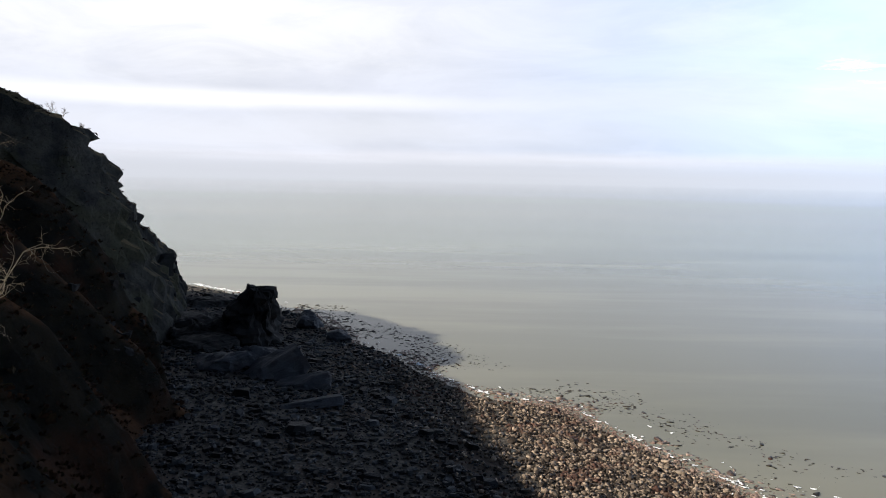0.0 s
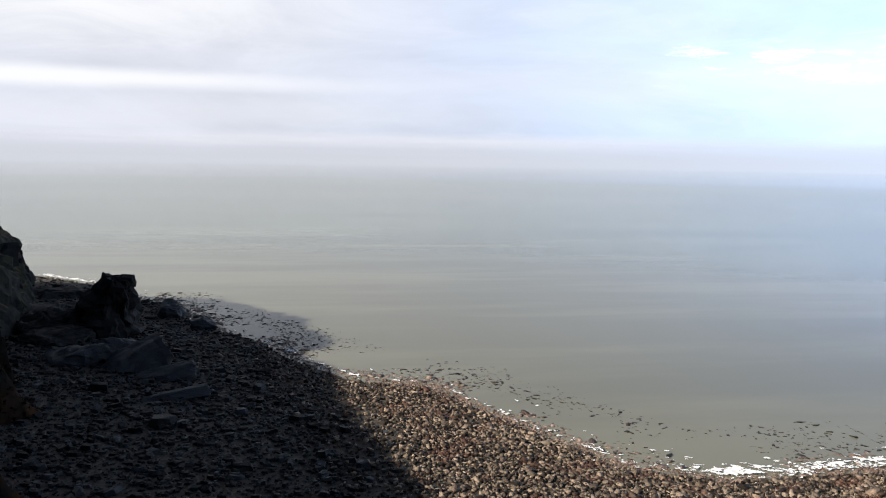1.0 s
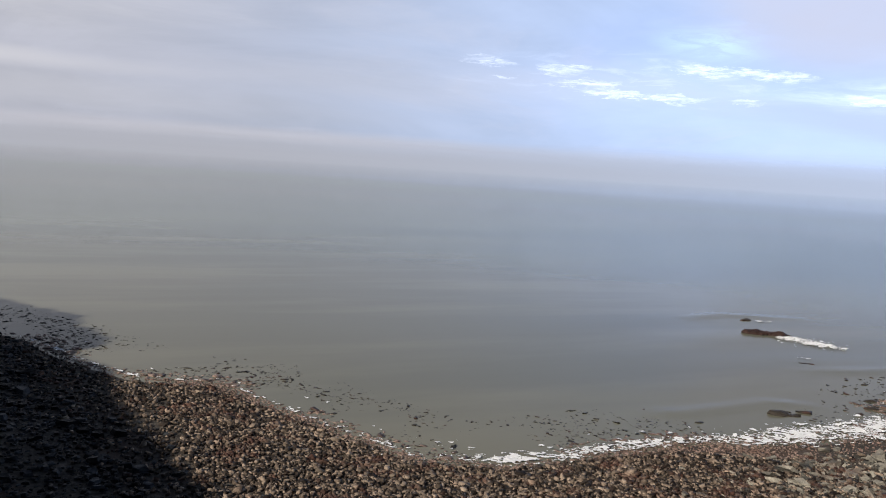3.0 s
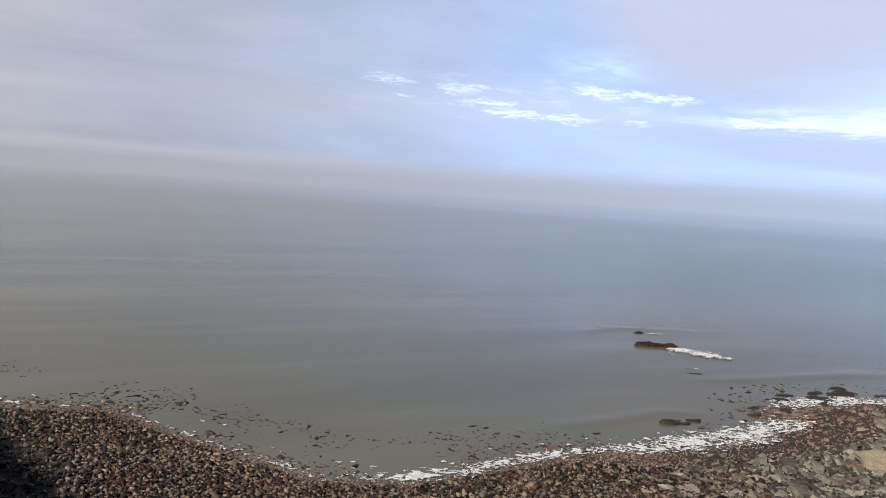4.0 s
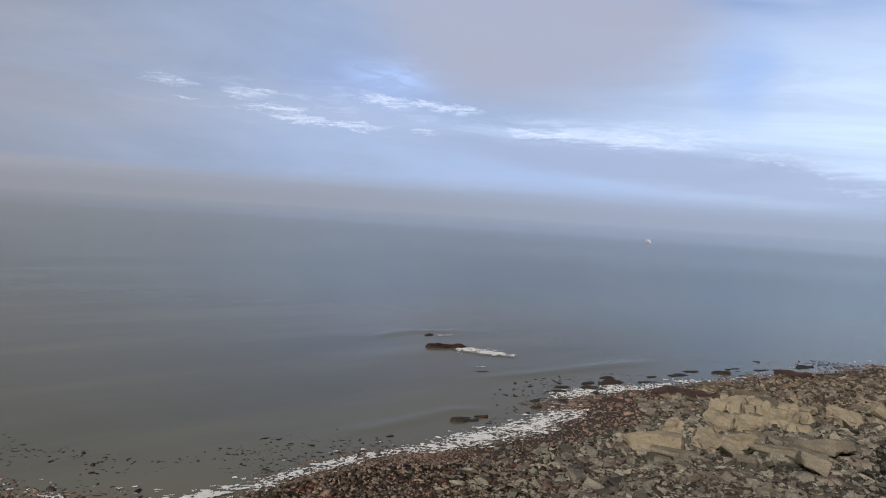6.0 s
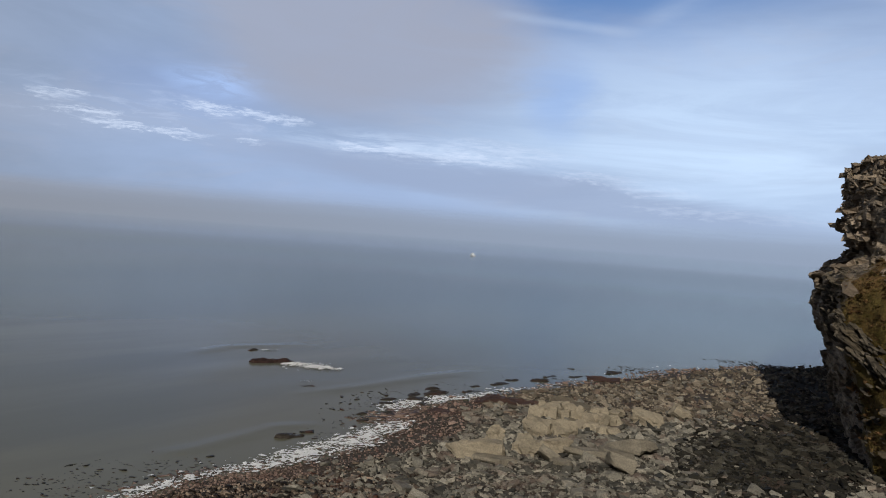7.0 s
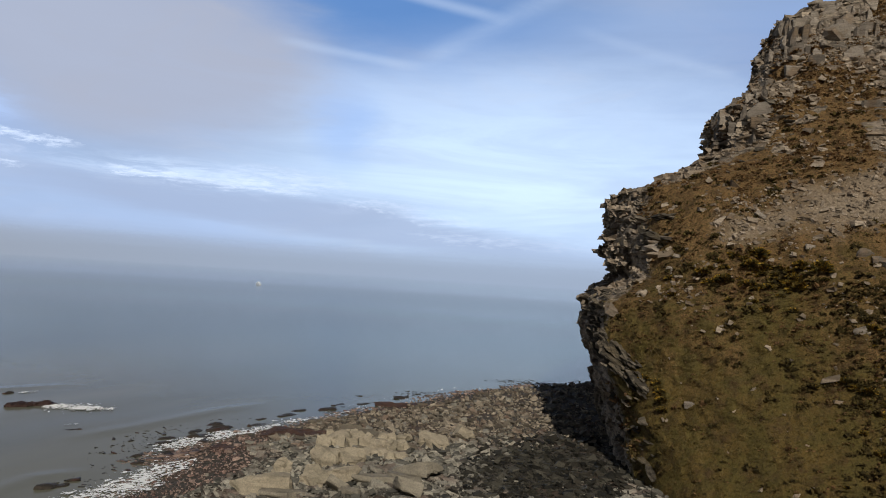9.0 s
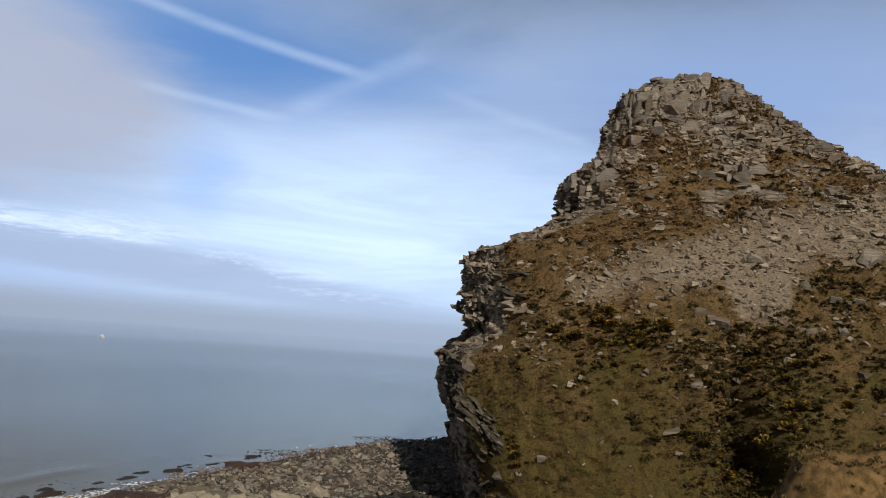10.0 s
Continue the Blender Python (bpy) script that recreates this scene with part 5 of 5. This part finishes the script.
def lacy_sheet(x, y, much, seed):
    """Faces of a grid kept where threads and clots of foam lie."""
    nu, nv = x.shape
    p = np.stack([x.ravel() + 0.3 * y.ravel(), y.ravel(), np.zeros(x.size)], 1)
    thread = 1.1 - np.abs(fbm(p * np.array([1.1, 1.9, 1]), 4, seed) - 0.5) * 11.0
    fine = 0.9 - np.abs(fbm(p * np.array([2.8, 4.0, 1]), 3, seed + 1) - 0.5) * 7.0
    clot = (fbm(p * np.array([1.2, 2.0, 1]), 4, seed + 2) - 0.5) * 5.0
    v = np.maximum(np.maximum(thread, fine), clot).reshape(nu, nv) * 0.75 + (fbm(p * 7.0, 2, seed + 3).reshape(nu, nv) - 0.5) * 0.5
    hit = v > 1.0 - much
    faces = grid_faces(nu, nv)
    keep = hit.ravel()[faces].sum(1) >= 3
    rng = np.random.default_rng(seed)
    px, py = x.ravel() + rng.normal(0, 0.025, x.size), y.ravel() + rng.normal(0, 0.025, x.size)
    pz = np.maximum(ground_height(px, py) + 0.10, 0.05) + 0.16 * fbm(p * 4.0, 3, seed + 4)
    used, index = np.unique(faces[keep], return_inverse=True)
    return np.stack([px, py, pz], 1)[used], index.reshape(-1, 4)


def make_foam():
    step = np.concatenate([[0], np.cumsum(np.hypot(*np.diff(SHORE, axis=0).T))])
    run = np.concatenate([np.arange(step[2], step[12], 0.25), np.arange(step[12], step[23], 0.08)])
    sx, sy = np.interp(run, step, SHORE[:, 0]), np.interp(run, step, SHORE[:, 1])
    soft = np.ones(41) / 41
    tx, ty = np.gradient(np.convolve(np.pad(sx, 20, "edge"), soft, "valid")), np.gradient(np.convolve(np.pad(sy, 20, "edge"), soft, "valid"))
    n = np.hypot(tx, ty)
    off = np.arange(-2.2, 5.5, 0.08)
    x, y = sx[:, None] - (ty / n)[:, None] * off[None], sy[:, None] + (tx / n)[:, None] * off[None]
    much = np.interp(sx, [-62, -45, -38, -20, 0, 6, 12, 20, 29, 34, 40, 52, 60, 70, 86, 92, 100, 106, 120, 150], [0.7, 0.7, 0.3, 0.2, 0.45, 0.48, 0.42, 0.4, 0.42, 0.58, 0.64, 0.64, 0.66, 0.7, 0.7, 0.76, 0.88, 0.78, 0.5, 0.2])
    wide = np.interp(sx, [-62, -20, 26, 31, 42, 55, 70, 90, 110, 150], [2.4, 1.0, 1.0, 3.0, 2.8, 2.2, 5.0, 5.0, 2.8, 1.0])
    q = np.stack([x.ravel(), y.ravel(), np.zeros(x.size)], 1)
    line = (fbm(q * 0.15, 3, 97).reshape(x.shape) - 0.5) * 3.0 * np.clip(wide / 3.0, 0, 1)[:, None] + 0.1
    fall = np.exp(-((off[None] - line - wide[:, None] * 0.3) / (wide[:, None] * 0.6)) ** 2)
    fall = fall * (1 - 0.9 * np.exp(-((x - 91) / 5.0) ** 2 - ((y - 61.6) / 3.6) ** 2))
    parts = [lacy_sheet(x, y, much[:, None] * fall * 1.05, 98)]
    for x0, y0, x1, y1, w in ((107.4, 99.8, 111.2, 89.2, 5.5), (114.6, 112.3, 118.0, 111.2, 1.2), (97, 86.6, 99, 85.4, 0.3)):
        d = np.array([x1 - x0, y1 - y0])
        length = np.hypot(*d)
        t, o = np.meshgrid(np.arange(0, length, 0.08), np.arange(-w, w, 0.08), indexing="ij")
        d = d / length
        body = np.exp(-(o / (w * 0.5 * (0.5 + 0.5 * np.sin(np.pi * np.clip(0.15 + 0.8 * t / length, 0, 1))))) ** 2) * np.clip(2.2 - 1.7 * t / length, 0, 1)
        parts.append(lacy_sheet(x0 + d[0] * t - d[1] * o, y0 + d[1] * t + d[0] * o, body * 0.86, 131))
    verts = np.concatenate([v for v, f in parts])
    first = np.cumsum([0] + [len(v) for v, f in parts])
    faces = np.concatenate([f + k for (v, f), k in zip(parts, first)])
    ob = mesh_object("sea_foam", verts, faces, FOAM, False)
    tagged(ob, "white broken foam where small waves meet the stones", "foam", kind="stuff")


TANSTONE = stone_material("tan_beach_stones", (0.085, 0.072, 0.055), (0.5, 0.42, 0.31), (0.2, 0.13, 0.095), 0.8, True, 0.2, 1.2)
WETSTONE = stone_material("wet_red_stones", (0.075, 0.054, 0.046), (0.48, 0.345, 0.27), (0.24, 0.138, 0.108), 0.55)
beach_stones()
make_foam()


# ---- grassy bank beside the path ----
def make_bank():
    line = np.array([(58.2, -19.4, 19.8), (60, -31, 20.8), (64, -48, 22), (66, -60, 23)], float)
    xs, ys = np.arange(42, 82, 0.3), np.arange(-70, -5, 0.3)
    gx, gy = np.meshgrid(xs, ys, indexing="ij")
    x, y = gx.ravel(), gy.ravel()
    z = ridge_height(x, y, line, 2.2, 0.4, 2.2)
    p = np.stack([x, y, z], 1)
    z = z + (fbm(p * 0.4, 6, 111, 0.7) - 0.5) * 3.0
    z = np.maximum(z, ground_height(x, y) - 1.0)
    ob = mesh_object("grass_bank", np.stack([x, y, z], 1), grid_faces(len(xs), len(ys)), BANK, True)
    tagged(ob, "tan dry-grass bank on the slope near the path", "grass bank")
    rng = np.random.default_rng(23)
    sel = rng.choice(len(x), 1800, replace=False, p=np.where(z > 11, 1.0, 0.0) / (z > 11).sum())
    clumps = [tuft(rng, 16, 1.4) for _ in range(5)]
    s = rng.lognormal(-1.5, 0.4, 1800)
    ob = scatter_mesh("grass_tufts", GRASS, np.stack([x, y, z], 1)[sel], np.stack([s, s, s * 1.2], 1), clumps, rng, 0.2, False, 0.5)
    tagged(ob, "dry grass tufts on the bank", "grass", kind="stuff")


make_bank()


# ---- bare shrubs ----
def make_shrub(place, height, seed, levels=5, spread=0.55, thick=0.035, lean=(0, 0)):
    rng = np.random.default_rng(seed)
    curve = bpy.data.curves.new("bare_shrub", "CURVE")
    curve.dimensions, curve.bevel_depth, curve.bevel_resolution = "3D", 1.0, 1

    def limb(start, way, length, radius, level):
        pts = [start]
        d = way.copy()
        for _ in range(4):
            d = d + Vector(rng.normal(0, 0.16, 3)) + Vector((0, 0, 0.05))
            d.normalize()
            pts.append(pts[-1] + d * length / 4)
        sp = curve.splines.new("POLY")
        sp.points.add(4)
        for i, q in enumerate(pts):
            sp.points[i].co = (*q, 1)
            sp.points[i].radius = radius * (1 - 0.14 * i)
        if level:
            for i in (2, 3, 4, 4):
                side = Vector(rng.normal(0, 1, 3))
                limb(pts[i], (d + side * spread).normalized(), length * rng.uniform(0.5, 0.75), radius * 0.55, level - 1)

    for _ in range(4):
        way = Vector((rng.normal(lean[0], 0.4), rng.normal(lean[1], 0.4), 1)).normalized()
        limb(Vector((0, 0, 0)), way, height * 0.42, thick, levels - 1)
    ob = new("bare_shrub", curve)
    ob.location = place
    curve.materials.append(TWIG)
    bpy.context.view_layer.update()
    me = bpy.data.meshes.new_from_object(ob.evaluated_get(bpy.context.evaluated_depsgraph_get()))
    bpy.data.objects.remove(ob)
    out = new("bare_shrub", me)
    out.location = place
    return tagged(out, "leafless pale twiggy shrub on the slope", "shrub", "bare shrubs")


def make_near_shrub():
    """The edge of a leafless thorn beside the path: long boughs with short crooked twigs."""
    rng = np.random.default_rng(37)
    base = Vector(rest(-3.6, 3.6, -0.1))
    curve = bpy.data.curves.new("bare_shrub", "CURVE")
    curve.dimensions, curve.bevel_depth, curve.bevel_resolution = "3D", 1.0, 1

    fine = bpy.data.curves.new("twig_spray", "CURVE")
    fine.dimensions, fine.bevel_depth, fine.bevel_resolution = "3D", 1.0, 0

    def stroke(pts, r0, r1, on):
        sp = on.splines.new("POLY")
        sp.points.add(len(pts) - 1)
        for i, q in enumerate(pts):
            sp.points[i].co = (*q, 1)
            sp.points[i].radius = r0 + (r1 - r0) * i / (len(pts) - 1)

    def twig(start, way, length, r, level):
        pts, d = [start], way.copy()
        for _ in range(4):
            d = (d + Vector(rng.normal(0, 0.28, 3))).normalized()
            pts.append(pts[-1] + d * length / 4)
        stroke(pts, r, r * 0.5, fine)
        if level:
            for i in (1, 2, 3, 4):
                twig(pts[i], (d + Vector(rng.normal(0, 0.7, 3))).normalized(), length * rng.uniform(0.4, 0.65), r * 0.6, level - 1)

    for aim in ((-2.78, 4.9, 25.05), (-2.62, 4.9, 24.75), (-2.6, 4.95, 24.5), (-2.72, 4.85, 24.25), (-4.2, 4.2, 25.2), (-4.6, 3.2, 25.0), (-4.4, 4.6, 24.6)):
        end = Vector(aim)
        pts = [base]
        for i in range(1, 8):
            t = i / 7
            bow = Vector((0, 0, 0.35 * math.sin(math.pi * t)))
            pts.append(base.lerp(end, t) + bow + Vector(rng.normal(0, 0.05, 3)))
        stroke(pts, 0.007, 0.0024, curve)
        for i in range(3, 8):
            d = (pts[i] - pts[i - 1]).normalized()
            for _ in range(2):
                twig(pts[i], (d + Vector(rng.normal(0, 0.5, 3)) + Vector((0.1, 0, 0.3))).normalized(), rng.uniform(0.14, 0.3), 0.0024, 2)
    made = []
    for name, data in (("bare_shrub", curve), ("twig_spray", fine)):
        ob = new(name, data)
        data.materials.append(TWIG)
        bpy.context.view_layer.update()
        me = bpy.data.meshes.new_from_object(ob.evaluated_get(bpy.context.evaluated_depsgraph_get()))
        bpy.data.objects.remove(ob)
        made.append(new(name, me))
    made[1].parent = made[0]
    tagged(made[0], "leafless pale thorn shrub beside the path", "shrub", "bare shrubs")


make_near_shrub()


def on_top(x, y):
    co, _ = surface_sites(HEADLAND_OB)
    near = co[np.hypot(co[:, 0] - x, co[:, 1] - y) < 1.2]
    return tuple(near[near[:, 2].argmax()] - np.array([0, 0, 0.3]))


for x, y, h, seed in ((-51.5, 108.7, 2.4, 7), (-50.3, 109.6, 1.9, 8), (-49.2, 111, 1.3, 9)):
    make_shrub(on_top(x, y), h, seed, 3, 0.6, 0.03)


# ---- boat far out ----
def make_boat():
    bm = bmesh.new()
    n = 9
    rows = []
    for i in range(n):
        t = i / (n - 1)
        w = 1.4 * math.sin(math.pi * min(1.0, 0.25 + 0.75 * (1 - t)) * 0.5) * (1 - t ** 4)
        x = -4 + 8 * t
        rows.append([bm.verts.new((x, s * w * f, z)) for s, f, z in ((-1, 1, 1.3 + 0.5 * t), (-1, 0.6, 0), (1, 0.6, 0), (1, 1, 1.3 + 0.5 * t))])
    for a, b_ in zip(rows, rows[1:]):
        for i in range(4):
            bm.faces.new((a[i], b_[i], b_[(i + 1) % 4], a[(i + 1) % 4]))
    bm.faces.new(rows[0])
    me = bpy.data.meshes.new("hull")
    bm.to_mesh(me)
    bm.free()
    me.materials.append(WHITE)
    boat = new("boat")
    hull = new("hull", me)
    hull.parent = boat
    bm = bmesh.new()
    bmesh.ops.create_cube(bm, size=1, matrix=Matrix.LocRotScale((-0.5, 0, 2.2), None, (2.6, 1.9, 1.7)))
    bmesh.ops.bevel(bm, geom=bm.edges[:], offset=0.2, segments=2, affect="EDGES")
    me = bpy.data.meshes.new("cabin")
    bm.to_mesh(me)
    bm.free()
    me.materials.append(WHITE)
    cabin = new("cabin", me)
    cabin.parent = boat
    boat.matrix_basis = pose(930, 543, -0.1, 0, 0, 60) @ Matrix.Scale(1.4, 4)
    tagged(boat, "small white motor boat far out in the mist", "boat")


make_boat()


# ---- single cobbles on the nearest stretch of the beach ----
def single_cobbles():
    rng = np.random.default_rng(43)
    meshes = []
    for _ in range(8):
        v, f = stone_shape(rng, 2, 0.7, 4, 0.09)
        first = mesh_object("cobble", v, f, PIECE, True)
        meshes.append(first.data)
        bpy.data.objects.remove(first)
    ground = bpy.data.objects["ground"]
    made = 0
    while made < 300:
        x, y = rng.uniform(14, 40), rng.uniform(50, 74)
        d = float(inland(np.array([x]), np.array([y]))[0])
        if d < 1.5 or d > 14 or math.hypot(x, y) < 58:
            continue
        s = rng.lognormal(-1.98, 0.25)
        size = (s * rng.uniform(1.0, 1.7), s * rng.uniform(0.8, 1.1), s * rng.uniform(0.5, 0.75))
        ob = new("cobble", meshes[rng.integers(8)])
        ob.matrix_basis = Matrix.LocRotScale(rest(x, y, size[2] * 0.9), Euler((rng.normal(0, 0.2), rng.normal(0, 0.2), rng.uniform(0, 6.3))), size)
        ob.parent = ground
        made += 1


def piece_material():
    m, k, b, geo = material("single_cobbles", 0.6)
    p = geo.outputs["Position"]
    each = k.add("ShaderNodeObjectInfo").outputs["Random"]
    c = k.mix(each, (0.07, 0.055, 0.043), (0.38, 0.30, 0.22))
    c = k.mix(k.ramp(k.noise(p, 5.0, 6, 0.7), 0.4, 0.7, 0, 0.5), c, (0.05, 0.04, 0.03))
    k.link(c, b.inputs["Base Color"])
    bump(k, b, k.noise(p, 7.0, 8, 0.7), 0.5, 0.1)
    return m


PIECE = piece_material()
single_cobbles()
